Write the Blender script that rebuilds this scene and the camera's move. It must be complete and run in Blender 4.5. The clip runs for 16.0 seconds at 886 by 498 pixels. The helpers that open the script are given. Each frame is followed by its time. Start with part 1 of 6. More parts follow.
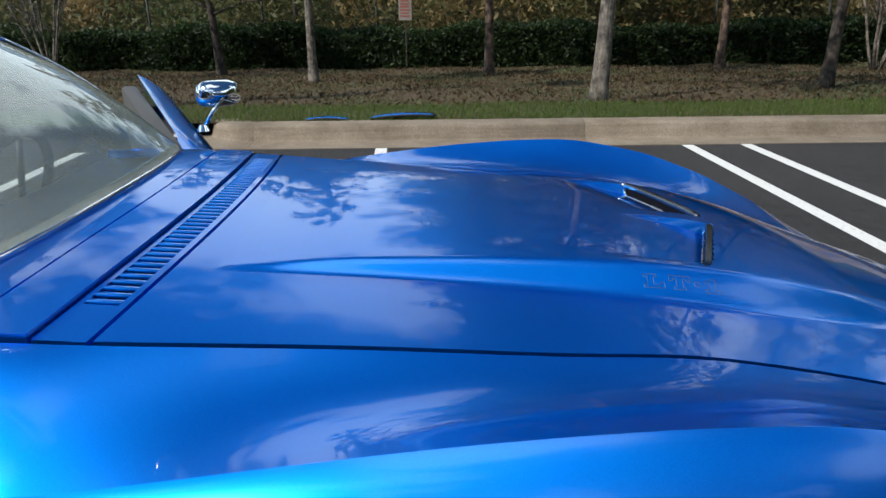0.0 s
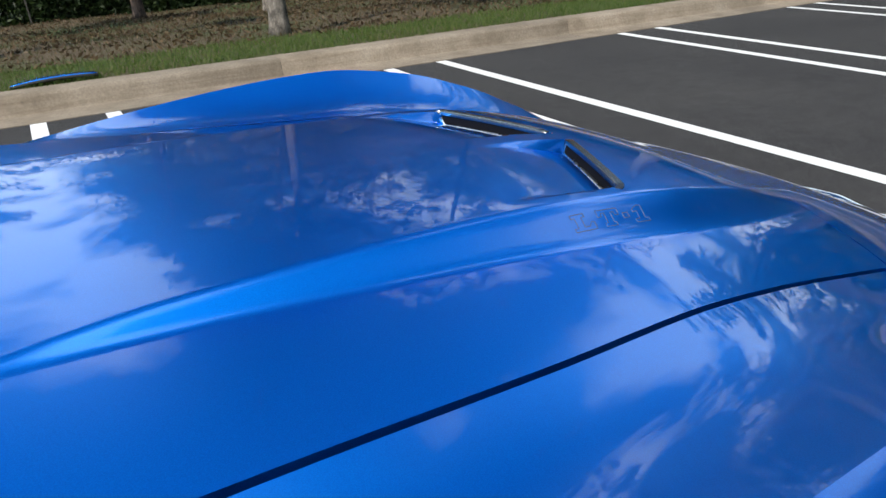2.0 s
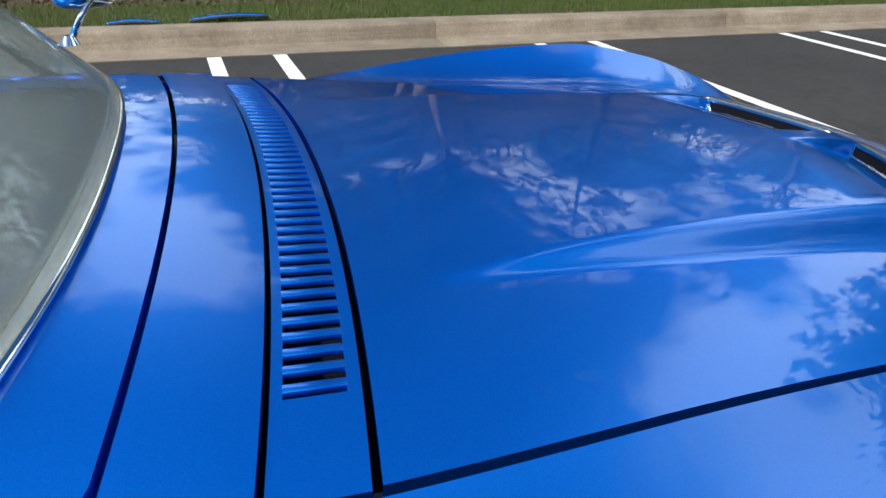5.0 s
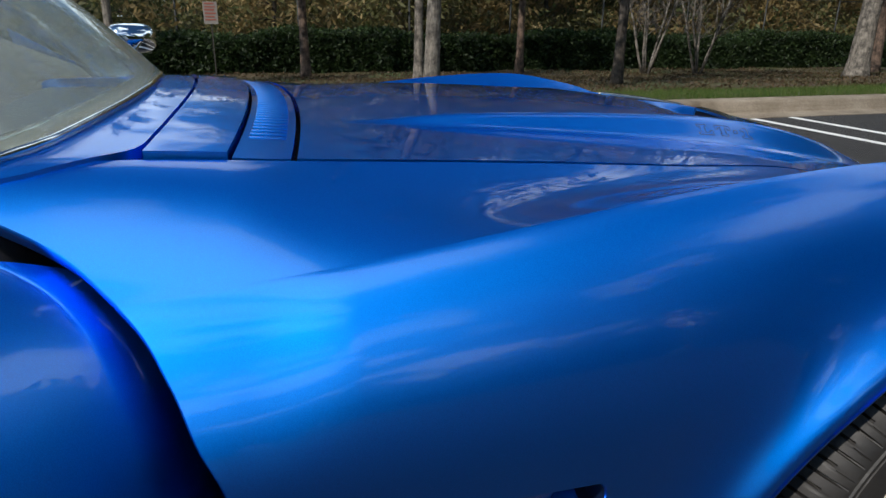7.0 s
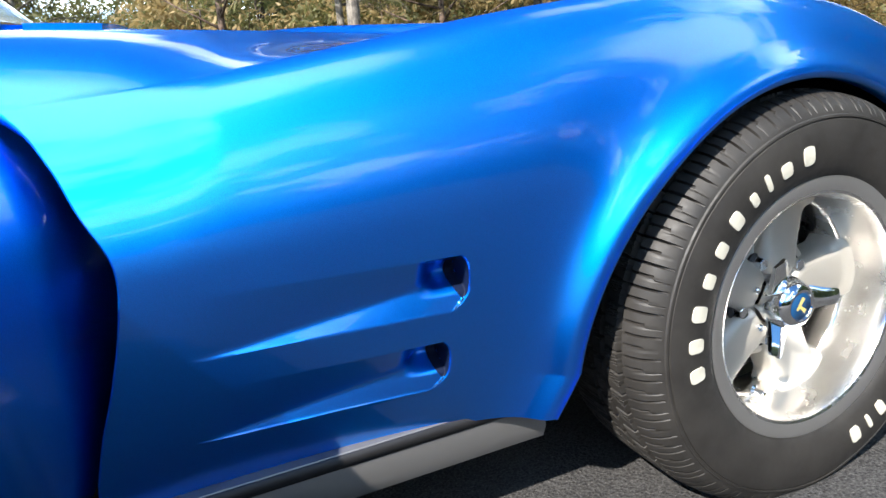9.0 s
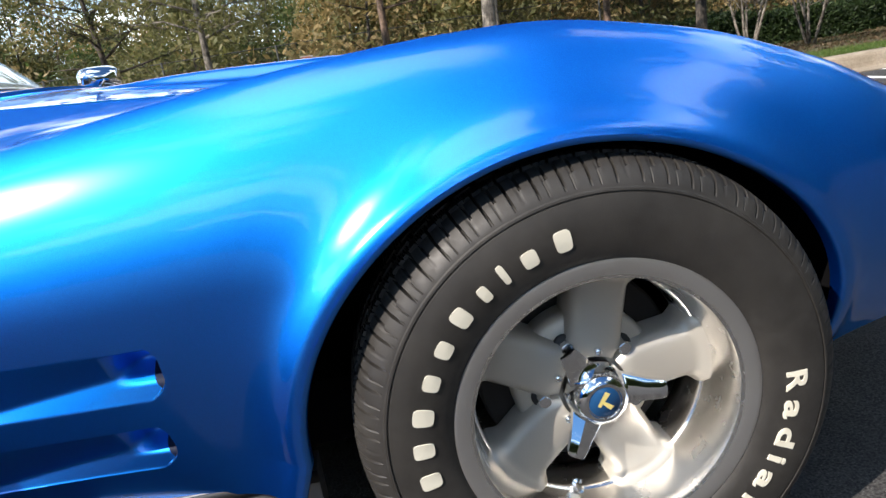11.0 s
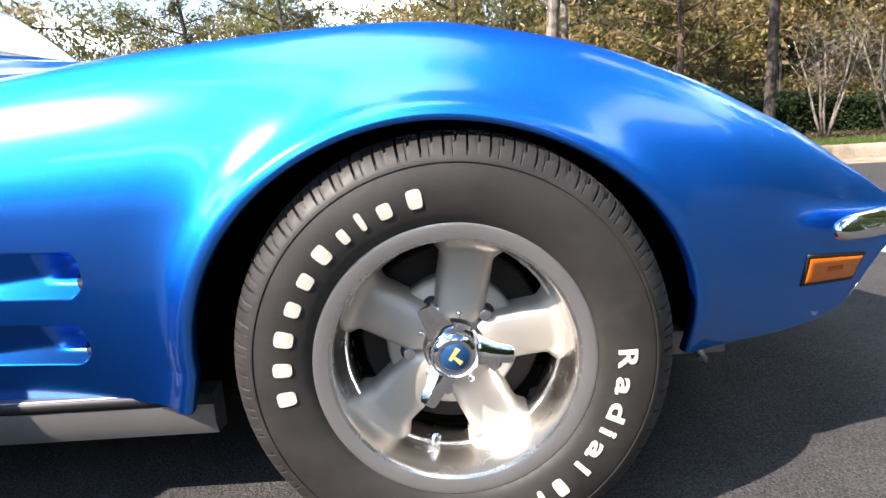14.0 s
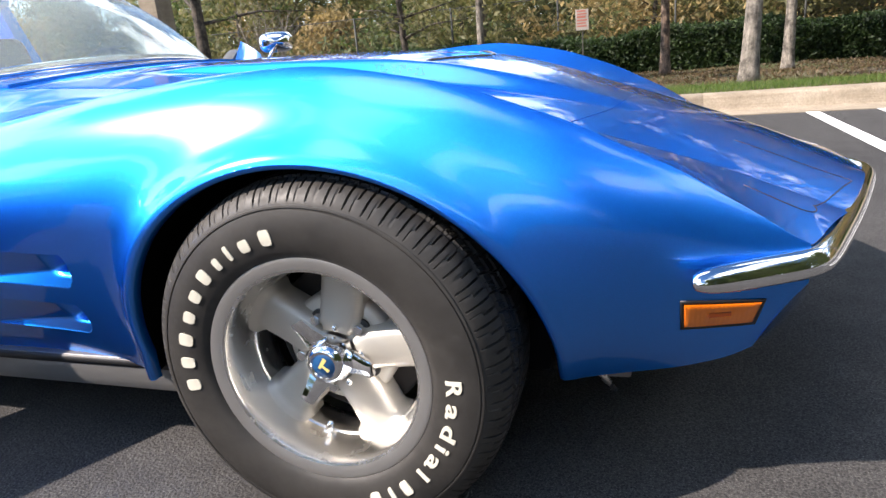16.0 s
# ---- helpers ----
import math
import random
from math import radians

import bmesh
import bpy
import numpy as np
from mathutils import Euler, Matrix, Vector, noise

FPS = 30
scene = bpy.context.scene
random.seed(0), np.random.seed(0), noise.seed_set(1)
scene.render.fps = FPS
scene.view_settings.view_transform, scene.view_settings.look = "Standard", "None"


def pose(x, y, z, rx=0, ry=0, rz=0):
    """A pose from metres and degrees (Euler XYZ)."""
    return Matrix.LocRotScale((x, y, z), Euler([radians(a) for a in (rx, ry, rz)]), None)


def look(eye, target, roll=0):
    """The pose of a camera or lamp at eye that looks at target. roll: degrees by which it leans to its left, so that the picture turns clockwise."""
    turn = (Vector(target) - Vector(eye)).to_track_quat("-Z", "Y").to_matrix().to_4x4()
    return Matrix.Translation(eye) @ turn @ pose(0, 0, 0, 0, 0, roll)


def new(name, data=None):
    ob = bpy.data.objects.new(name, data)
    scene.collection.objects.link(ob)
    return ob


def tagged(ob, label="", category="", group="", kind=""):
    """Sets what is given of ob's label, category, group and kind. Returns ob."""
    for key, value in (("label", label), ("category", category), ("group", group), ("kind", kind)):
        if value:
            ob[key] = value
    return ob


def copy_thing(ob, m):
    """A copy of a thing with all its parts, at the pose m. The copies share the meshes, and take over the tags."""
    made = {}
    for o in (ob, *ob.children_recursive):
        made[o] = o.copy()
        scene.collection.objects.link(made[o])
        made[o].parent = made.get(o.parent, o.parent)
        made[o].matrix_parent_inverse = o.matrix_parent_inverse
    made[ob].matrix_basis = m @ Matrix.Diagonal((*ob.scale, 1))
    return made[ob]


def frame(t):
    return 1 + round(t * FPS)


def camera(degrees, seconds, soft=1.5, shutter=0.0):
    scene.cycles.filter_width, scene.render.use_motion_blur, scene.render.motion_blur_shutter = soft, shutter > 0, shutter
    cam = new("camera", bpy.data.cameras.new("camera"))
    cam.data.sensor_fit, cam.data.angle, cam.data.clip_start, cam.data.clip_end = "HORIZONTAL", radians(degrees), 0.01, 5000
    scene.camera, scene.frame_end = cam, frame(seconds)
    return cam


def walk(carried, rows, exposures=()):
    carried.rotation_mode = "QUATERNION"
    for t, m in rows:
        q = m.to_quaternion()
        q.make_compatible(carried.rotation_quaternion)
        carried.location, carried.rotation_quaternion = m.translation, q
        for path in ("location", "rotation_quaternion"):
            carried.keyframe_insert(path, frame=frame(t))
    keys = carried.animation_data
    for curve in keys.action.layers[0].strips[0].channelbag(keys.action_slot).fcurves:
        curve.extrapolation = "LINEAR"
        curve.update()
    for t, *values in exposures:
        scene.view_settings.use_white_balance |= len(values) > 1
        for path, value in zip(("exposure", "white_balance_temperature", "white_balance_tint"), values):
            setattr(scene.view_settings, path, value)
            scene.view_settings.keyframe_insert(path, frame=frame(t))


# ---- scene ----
cam = camera(68.0, 16.0)
PATH = [
    (0, (-0.397, -1.236, 1.186), (-0.388, 0.637, 0.485), -0.6),
    (0.5, (-0.392, -1.23, 1.18), (-0.129, 0.617, 0.459), -0.5),
    (1, (-0.429, -1.199, 1.174), (0.029, 0.604, 0.44), -1.5),
    (1.5, (-0.525, -1.012, 1.141), (0.177, 0.68, 0.338), -1.9),
    (2, (-0.554, -0.852, 1.109), (0.275, 0.737, 0.221), -3.2),
    (2.5, (-0.511, -0.702, 1.088), (0.435, 0.776, 0.128), -3.5),
    (3, (-0.478, -0.591, 1.08), (0.565, 0.812, 0.109), -3.6),
    (3.5, (-0.565, -0.555, 1.114), (0.414, 0.893, 0.142), -4.1),
    (4, (-0.727, -0.592, 1.149), (0.085, 0.972, 0.201), -2.2),
    (4.5, (-0.856, -0.695, 1.159), (-0.179, 0.931, 0.213), -0.1),
    (4.7, (-0.886, -0.741, 1.152), (-0.272, 0.897, 0.184), 1.3),
    (6.8, (-0.91, -1.221, 0.97), (-0.37, 0.579, 0.286), 1.1),
    (7, (-0.899, -1.305, 0.956), (-0.321, 0.493, 0.299), 0.7),
    (7.5, (-0.918, -1.432, 0.874), (-0.367, 0.412, 0.33), -2.7),
    (8, (-0.976, -1.462, 0.782), (-0.359, 0.363, 0.244), -1.3),
    (8.5, (-0.952, -1.495, 0.705), (-0.269, 0.293, 0.125), -4.0),
    (9, (-0.862, -1.511, 0.697), (-0.145, 0.288, 0.198), -5.8),
    (9.2, (-0.795, -1.512, 0.715), (-0.046, 0.277, 0.228), -5.7),
    (11.3, (-0.175, -1.615, 0.768), (-0.097, 0.306, 0.218), -7.1),
    (11.5, (-0.123, -1.658, 0.724), (-0.073, 0.269, 0.192), -4.4),
    (12, (-0.037, -1.727, 0.602), (0.014, 0.219, 0.143), -2.1),
    (12.5, (-0.049, -1.759, 0.486), (0.046, 0.201, 0.104), -2.4),
    (13, (-0.089, -1.75, 0.443), (0.047, 0.22, 0.12), -2.3),
    (13.5, (-0.092, -1.732, 0.484), (0.008, 0.237, 0.148), -2.0),
    (14, (-0.02, -1.751, 0.65), (0.003, 0.21, 0.258), -3.2),
    (14.5, (0.069, -1.808, 0.79), (0.066, 0.137, 0.324), -2.4),
    (15, (0.189, -1.786, 0.826), (0.043, 0.108, 0.199), -2.5),
    (15.5, (0.344, -1.727, 0.833), (0.016, 0.11, 0.111), -4.9),
    (16, (0.544, -1.728, 0.812), (-0.07, 0.08, 0.217), -5.3),
]
EXPOSURES = [(0, -0.24, 6500, 10), (1, -0.14, 6500, 10), (2.5, 0.12, 6500, 10), (4.7, 0.14, 6500, 10), (6.8, -0.44, 6500, 10), (7.0, -0.38, 6500, 10), (7.5, -0.08, 6500, 10),
             (8, 0.42, 6500, 10), (8.5, 0.98, 6500, 10), (9, 1.3, 6500, 10), (11.3, 0.70, 6800, 14), (11.5, 0.70, 6800, 15), (12, 1.2, 6950, 17), (12.5, 1.48, 6950, 17),
             (13.5, 1.5, 6950, 17), (14, 1.47, 6950, 17), (15, 1.0, 6950, 17), (16, 1.24, 6950, 17)]
walk(cam, [(t, look(eye, target, roll)) for t, eye, target, roll in PATH], EXPOSURES)

# light and colour
SKY_STRENGTH, SUN_STRENGTH, CLOUD_AT, CLOUD_SCALE = 0.092, 5.0, (35.38, 34.4, 32.08), 1.5
PAINT, PAINT_DEEP, DEEP_SHARE, FLAKE_ROUGH, FLAT_SHARE = (0.0, 0.265, 1.0), (0.0, 0.12, 0.9), 0.07, 0.60, 0.35


# ---------------------------------------------------------------- light
def make_world():
    w = bpy.data.worlds.new("sky")
    scene.world = w
    w.use_nodes = True
    nt = w.node_tree
    nt.nodes.clear()
    out = nt.nodes.new("ShaderNodeOutputWorld")
    bg = nt.nodes.new("ShaderNodeBackground")
    sky = nt.nodes.new("ShaderNodeTexSky")
    sky.sky_type = "NISHITA"
    sky.sun_disc = False
    sky.sun_elevation = radians(43)
    sky.sun_rotation = radians(238)
    sky.dust_density = 0.6
    # broken cumulus, laid out on a flat layer high above
    co = nt.nodes.new("ShaderNodeTexCoord")
    sep = nt.nodes.new("ShaderNodeSeparateXYZ")
    nt.links.new(co.outputs["Generated"], sep.inputs[0])
    up = nt.nodes.new("ShaderNodeMath")
    up.operation = "MAXIMUM"
    up.inputs[1].default_value = 0.0
    nt.links.new(sep.outputs[2], up.inputs[0])
    lift = nt.nodes.new("ShaderNodeMath")
    lift.inputs[1].default_value = 0.22
    nt.links.new(up.outputs[0], lift.inputs[0])
    px = nt.nodes.new("ShaderNodeMath")
    py = nt.nodes.new("ShaderNodeMath")
    for n, k in ((px, 0), (py, 1)):
        n.operation = "DIVIDE"
        nt.links.new(sep.outputs[k], n.inputs[0])
        nt.links.new(lift.outputs[0], n.inputs[1])
    comb = nt.nodes.new("ShaderNodeCombineXYZ")
    nt.links.new(px.outputs[0], comb.inputs[0])
    nt.links.new(py.outputs[0], comb.inputs[1])
    drift = nt.nodes.new("ShaderNodeVectorMath")
    drift.inputs[1].default_value = CLOUD_AT
    nt.links.new(comb.outputs[0], drift.inputs[0])
    noi = nt.nodes.new("ShaderNodeTexNoise")
    noi.inputs["Scale"].default_value = CLOUD_SCALE
    noi.inputs["Detail"].default_value = 7
    noi.inputs["Roughness"].default_value = 0.55
    nt.links.new(drift.outputs[0], noi.inputs["Vector"])
    ramp = nt.nodes.new("ShaderNodeValToRGB")
    ramp.color_ramp.elements[0].position = 0.490
    ramp.color_ramp.elements[0].color = (0, 0, 0, 1)
    ramp.color_ramp.elements[1].position = 0.560
    ramp.color_ramp.elements[1].color = (0.85, 0.85, 0.85, 1)
    nt.links.new(noi.outputs[0], ramp.inputs[0])
    mix = nt.nodes.new("ShaderNodeMix")
    mix.data_type = "RGBA"
    haze = nt.nodes.new("ShaderNodeMapRange")
    haze.inputs["From Min"].default_value = 0.0
    haze.inputs["From Max"].default_value = 0.24
    haze.inputs["To Min"].default_value = 0.48
    haze.inputs["To Max"].default_value = 0.0
    nt.links.new(up.outputs[0], haze.inputs["Value"])
    most = nt.nodes.new("ShaderNodeMath")
    most.operation = "MAXIMUM"
    nt.links.new(ramp.outputs[0], most.inputs[0])
    nt.links.new(haze.outputs[0], most.inputs[1])
    nt.links.new(most.outputs[0], mix.inputs[0])
    deep = nt.nodes.new("ShaderNodeMix")
    deep.data_type = "RGBA"
    deep.blend_type = "MULTIPLY"
    deep.inputs[0].default_value = 1.0
    deep.inputs[7].default_value = (0.40, 0.73, 1.04, 1)
    nt.links.new(sky.outputs[0], deep.inputs[6])
    nt.links.new(deep.outputs[2], mix.inputs[6])
    mix.inputs[7].default_value = (19.5, 22.8, 24.6, 1)
    nt.links.new(mix.outputs[2], bg.inputs[0])
    bg.inputs[1].default_value = SKY_STRENGTH
    nt.links.new(bg.outputs[0], out.inputs[0])


make_world()
sun_data = bpy.data.lights.new("sun", "SUN")
sun_data.energy, sun_data.angle, sun_data.color = SUN_STRENGTH, radians(0.55), (1.0, 0.94, 0.86)
sun = new("sun", sun_data)
sun.matrix_world = look((-9.1, -5.65, 10), (0, 0, 0))


# ---------------------------------------------------------------- materials
def material(name, color, rough=0.6, metal=0.0, spec=0.5):
    m = bpy.data.materials.new(name)
    m.use_nodes = True
    p = m.node_tree.nodes["Principled BSDF"]
    p.inputs["Base Color"].default_value = (*color, 1)
    p.inputs["Roughness"].default_value = rough
    p.inputs["Metallic"].default_value = metal
    p.inputs["Specular IOR Level"].default_value = spec
    return m, m.node_tree, p


def coords(nt, scale=(1, 1, 1), kind="Object"):
    c = nt.nodes.new("ShaderNodeTexCoord")
    mp = nt.nodes.new("ShaderNodeMapping")
    mp.inputs["Scale"].default_value = scale
    nt.links.new(c.outputs[kind], mp.inputs[0])
    return mp.outputs[0]


def world_coords(nt):
    g = nt.nodes.new("ShaderNodeNewGeometry")
    return g.outputs["Position"]


def noise_node(nt, vec, scale, detail=4, rough=0.55):
    n = nt.nodes.new("ShaderNodeTexNoise")
    n.inputs["Scale"].default_value = scale
    n.inputs["Detail"].default_value = detail
    n.inputs["Roughness"].default_value = rough
    nt.links.new(vec, n.inputs["Vector"])
    return n.outputs[0]


def ramp_node(nt, fac, stops):
    r = nt.nodes.new("ShaderNodeValToRGB")
    els = r.color_ramp.elements
    while len(els) < len(stops):
        els.new(0.5)
    for e, (pos, col) in zip(els, stops):
        e.position = pos
        e.color = (*col, 1)
    nt.links.new(fac, r.inputs[0])
    return r.outputs[0]


def mix_node(nt, fac, a, b, mode="MIX"):
    n = nt.nodes.new("ShaderNodeMix")
    n.data_type = "RGBA"
    n.blend_type = mode
    for sock, val in ((n.inputs[0], fac), (n.inputs[6], a), (n.inputs[7], b)):
        if isinstance(val, (int, float)):
            sock.default_value = val
        elif isinstance(val, tuple):
            sock.default_value = (*val, 1)
        else:
            nt.links.new(val, sock)
    return n.outputs[2]


def bump_node(nt, p, height, strength, dist):
    b = nt.nodes.new("ShaderNodeBump")
    b.inputs["Strength"].default_value = strength
    b.inputs["Distance"].default_value = dist
    nt.links.new(height, b.inputs["Height"])
    nt.links.new(b.outputs[0], p.inputs["Normal"])
    return b


def make_paint():
    """Metallic flake over a deep blue base, under clear lacquer."""
    m, nt, p = material("blue_metallic_paint", PAINT_DEEP, 0.5)
    p.inputs["Specular IOR Level"].default_value = 0.0
    v = coords(nt)
    flake = noise_node(nt, v, 900, 2)
    big = noise_node(nt, v, 3.0, 3)
    col = mix_node(nt, ramp_node(nt, flake, [(0.35, (0, 0, 0)), (0.7, (1, 1, 1))]),
                   tuple(c * 0.88 for c in PAINT), tuple(min(1, c * 1.1) for c in PAINT))
    g = nt.nodes.new("ShaderNodeBsdfGlossy")
    g.distribution = "BECKMANN"
    nt.links.new(col, g.inputs["Color"])
    rr = ramp_node(nt, big, [(0.3, (FLAKE_ROUGH - 0.02,) * 3), (0.7, (FLAKE_ROUGH + 0.02,) * 3)])
    nt.links.new(rr, g.inputs["Roughness"])
    # part of the flake lies flatter and mirrors more sharply
    flat = nt.nodes.new("ShaderNodeBsdfGlossy")
    flat.distribution = "BECKMANN"
    flat.inputs["Roughness"].default_value = 0.34
    nt.links.new(col, flat.inputs["Color"])
    both = nt.nodes.new("ShaderNodeMixShader")
    both.inputs[0].default_value = FLAT_SHARE
    nt.links.new(g.outputs[0], both.inputs[1])
    nt.links.new(flat.outputs[0], both.inputs[2])
    base = nt.nodes.new("ShaderNodeMixShader")
    base.inputs[0].default_value = DEEP_SHARE
    nt.links.new(both.outputs[0], base.inputs[1])
    nt.links.new(p.outputs[0], base.inputs[2])
    # faint white gloss lobe, added to whiten the sun's highlight
    bloom = nt.nodes.new("ShaderNodeBsdfGlossy")
    bloom.distribution = "BECKMANN"
    bloom.inputs["Color"].default_value = (1, 1, 1, 1)
    bloom.inputs["Roughness"].default_value = 0.27
    whitened = nt.nodes.new("ShaderNodeMixShader")
    whitened.inputs[0].default_value = 0.022
    nt.links.new(base.outputs[0], whitened.inputs[1])
    nt.links.new(bloom.outputs[0], whitened.inputs[2])
    base = whitened
    # lacquer: a sharp gloss over the flake, barely uneven
    wav = noise_node(nt, v, 9.0, 2)
    b = nt.nodes.new("ShaderNodeBump")
    b.inputs["Strength"].default_value = 0.02
    b.inputs["Distance"].default_value = 0.004
    nt.links.new(wav, b.inputs["Height"])
    lac = nt.nodes.new("ShaderNodeBsdfGlossy")
    lac.inputs["Color"].default_value = (1, 1, 1, 1)
    lac.inputs["Roughness"].default_value = 0.03
    nt.links.new(b.outputs[0], lac.inputs["Normal"])
    fr = nt.nodes.new("ShaderNodeFresnel")
    fr.inputs["IOR"].default_value = 1.40
    nt.links.new(b.outputs[0], fr.inputs["Normal"])
    ms = nt.nodes.new("ShaderNodeMixShader")
    nt.links.new(fr.outputs[0], ms.inputs[0])
    nt.links.new(base.outputs[0], ms.inputs[1])
    nt.links.new(lac.outputs[0], ms.inputs[2])
    nt.links.new(ms.outputs[0], nt.nodes["Material Output"].inputs[0])
    return m


PAINT_BLUE = make_paint()


def make_chrome():
    m, nt, p = material("chrome", (0.86, 0.87, 0.88), 0.05, 1.0)
    v = coords(nt)
    nt.links.new(ramp_node(nt, noise_node(nt, v, 40, 5), [(0.4, (0.03,) * 3), (0.75, (0.12,) * 3)]), p.inputs["Roughness"])
    return m


CHROME = make_chrome()


def make_aluminium(name, col, lo, hi, bump):
    m, nt, p = material(name, col, 0.3, 1.0)
    v = coords(nt)
    nt.links.new(ramp_node(nt, noise_node(nt, v, 30, 5), [(0.3, (lo,) * 3), (0.75, (hi,) * 3)]), p.inputs["Roughness"])
    if bump:
        bump_node(nt, p, noise_node(nt, v, 700, 2), bump, 0.0006)
    return m


ALU_POLISHED = make_aluminium("polished_aluminium", (0.82, 0.805, 0.78), 0.22, 0.30, 0)
ALU_CAST = make_aluminium("brushed_cast_aluminium", (0.49, 0.465, 0.415), 0.40, 0.55, 0.35)
ALU_CAST.node_tree.nodes["Principled BSDF"].inputs["Metallic"].default_value = 0.55
ALU_FLANGE = make_aluminium("satin_rim_flange", (0.56, 0.55, 0.53), 0.30, 0.40, 0.1)
ALU_FLANGE.node_tree.nodes["Principled BSDF"].inputs["Metallic"].default_value = 0.9
SILL_METAL = make_aluminium("satin_anodised_sill", (0.24, 0.236, 0.23), 0.36, 0.5, 0)
SILL_METAL.node_tree.nodes["Principled BSDF"].inputs["Metallic"].default_value = 0.6
TRIM_METAL = make_aluminium("brushed_trim_metal", (0.62, 0.61, 0.59), 0.2, 0.36, 0)


def make_rubber():
    m, nt, p = material("tyre_rubber", (0.028, 0.027, 0.026), 0.62)
    v = coords(nt)
    c = ramp_node(nt, noise_node(nt, v, 14, 5), [(0.3, (0.015, 0.0136, 0.0122)), (0.75, (0.034, 0.031, 0.0275))])
    nt.links.new(c, p.inputs["Base Color"])
    nt.links.new(ramp_node(nt, noise_node(nt, v, 60, 4), [(0.3, (0.5,) * 3), (0.8, (0.75,) * 3)]), p.inputs["Roughness"])
    bump_node(nt, p, noise_node(nt, v, 500, 3), 0.25, 0.0008)
    return m


RUBBER = make_rubber()
WHITE_LETTER = material("raised_white_rubber", (0.62, 0.59, 0.49), 0.6)[0]
# near-black standing in for shade in openings, hollows and under the car
DARK = material("shade_black", (0.006, 0.006, 0.007), 0.95, 0.0, 0.05)[0]
# navy paint in place of the shade inside the fender vents
VENT_SHADE = material("painted_vent_shade", (0.002, 0.007, 0.028), 0.6, 0.0, 0.2)[0]
BLACK_RUBBER = material("black_weatherstrip", (0.015, 0.015, 0.016), 0.5)[0]
TRIM_GREY = material("grey_door_vinyl", (0.075, 0.072, 0.068), 0.55)[0]
TRIM_DULL = material("dulled_chrome", (0.20, 0.21, 0.215), 0.24, 1.0)[0]
VINYL = material("black_vinyl", (0.02, 0.02, 0.022), 0.45)[0]
ROTOR = material("rusty_brake_disc", (0.022, 0.018, 0.016), 0.7, 0.2)[0]
EMBLEM_BLUE = material("emblem_blue", (0.01, 0.06, 0.16), 0.25)[0]
EMBLEM_GOLD = material("emblem_gold", (0.85, 0.72, 0.25), 0.35, 0.3)[0]
DECAL_EDGE = material("decal_outline", (0.07, 0.10, 0.13), 0.35)[0]


def make_amber():
    m, nt, p = material("amber_lens", (0.78, 0.17, 0.007), 0.2)
    v = coords(nt, (1, 1, 1))
    w = nt.nodes.new("ShaderNodeTexWave")
    w.inputs["Scale"].default_value = 45
    nt.links.new(v, w.inputs["Vector"])
    bump_node(nt, p, w.outputs["Fac"], 0.12, 0.002)
    p.inputs["Transmission Weight"].default_value = 0.08
    return m


AMBER = make_amber()


def make_glass():
    m, nt, p = material("tinted_glass", (0.80, 0.90, 0.86), 0.0)
    p.inputs["Transmission Weight"].default_value = 1.0
    p.inputs["IOR"].default_value = 1.5
    # pale diffuse veil on the glass, standing in for reflected bright sky
    v = coords(nt)
    d = nt.nodes.new("ShaderNodeBsdfDiffuse")
    d.inputs[0].default_value = (0.74, 0.80, 0.77, 1)
    ms = nt.nodes.new("ShaderNodeMixShader")
    nt.links.new(ramp_node(nt, noise_node(nt, v, 2.2, 5, 0.6), [(0.3, (0.13,) * 3), (0.7, (0.25,) * 3)]), ms.inputs[0])
    nt.links.new(p.outputs[0], ms.inputs[1])
    nt.links.new(d.outputs[0], ms.inputs[2])
    nt.links.new(ms.outputs[0], nt.nodes["Material Output"].inputs[0])
    return m


GLASS = make_glass()


def make_asphalt():
    m, nt, p = material("asphalt", (0.045, 0.045, 0.047), 0.9, 0.0, 0.2)
    v = world_coords(nt)
    fine = noise_node(nt, v, 260, 3, 0.7)
    vor = nt.nodes.new("ShaderNodeTexVoronoi")
    vor.inputs["Scale"].default_value = 150
    nt.links.new(v, vor.inputs["Vector"])
    big = noise_node(nt, v, 0.7, 5)
    mid = noise_node(nt, v, 9, 5)
    a = ramp_node(nt, vor.outputs["Distance"], [(0.1, (0.030, 0.030, 0.0315)), (0.6, (0.074, 0.073, 0.073))])
    b = ramp_node(nt, fine, [(0.35, (0.35, 0.35, 0.35)), (0.60, (1.0, 1.0, 1.0)), (0.74, (2.6, 2.5, 2.4))])
    c = mix_node(nt, 1.0, a, b, "MULTIPLY")
    d = ramp_node(nt, big, [(0.3, (0.82, 0.82, 0.84)), (0.7, (1.16, 1.15, 1.13))])
    e = mix_node(nt, 1.0, c, d, "MULTIPLY")
    f = mix_node(nt, 1.0, e, ramp_node(nt, mid, [(0.35, (0.88,) * 3), (0.7, (1.1,) * 3)]), "MULTIPLY")
    nt.links.new(f, p.inputs["Base Color"])
    h = nt.nodes.new("ShaderNodeMath")
    nt.links.new(vor.outputs["Distance"], h.inputs[0])
    nt.links.new(fine, h.inputs[1])
    bump_node(nt, p, h.outputs[0], 0.65, 0.004)
    return m


ASPHALT = make_asphalt()


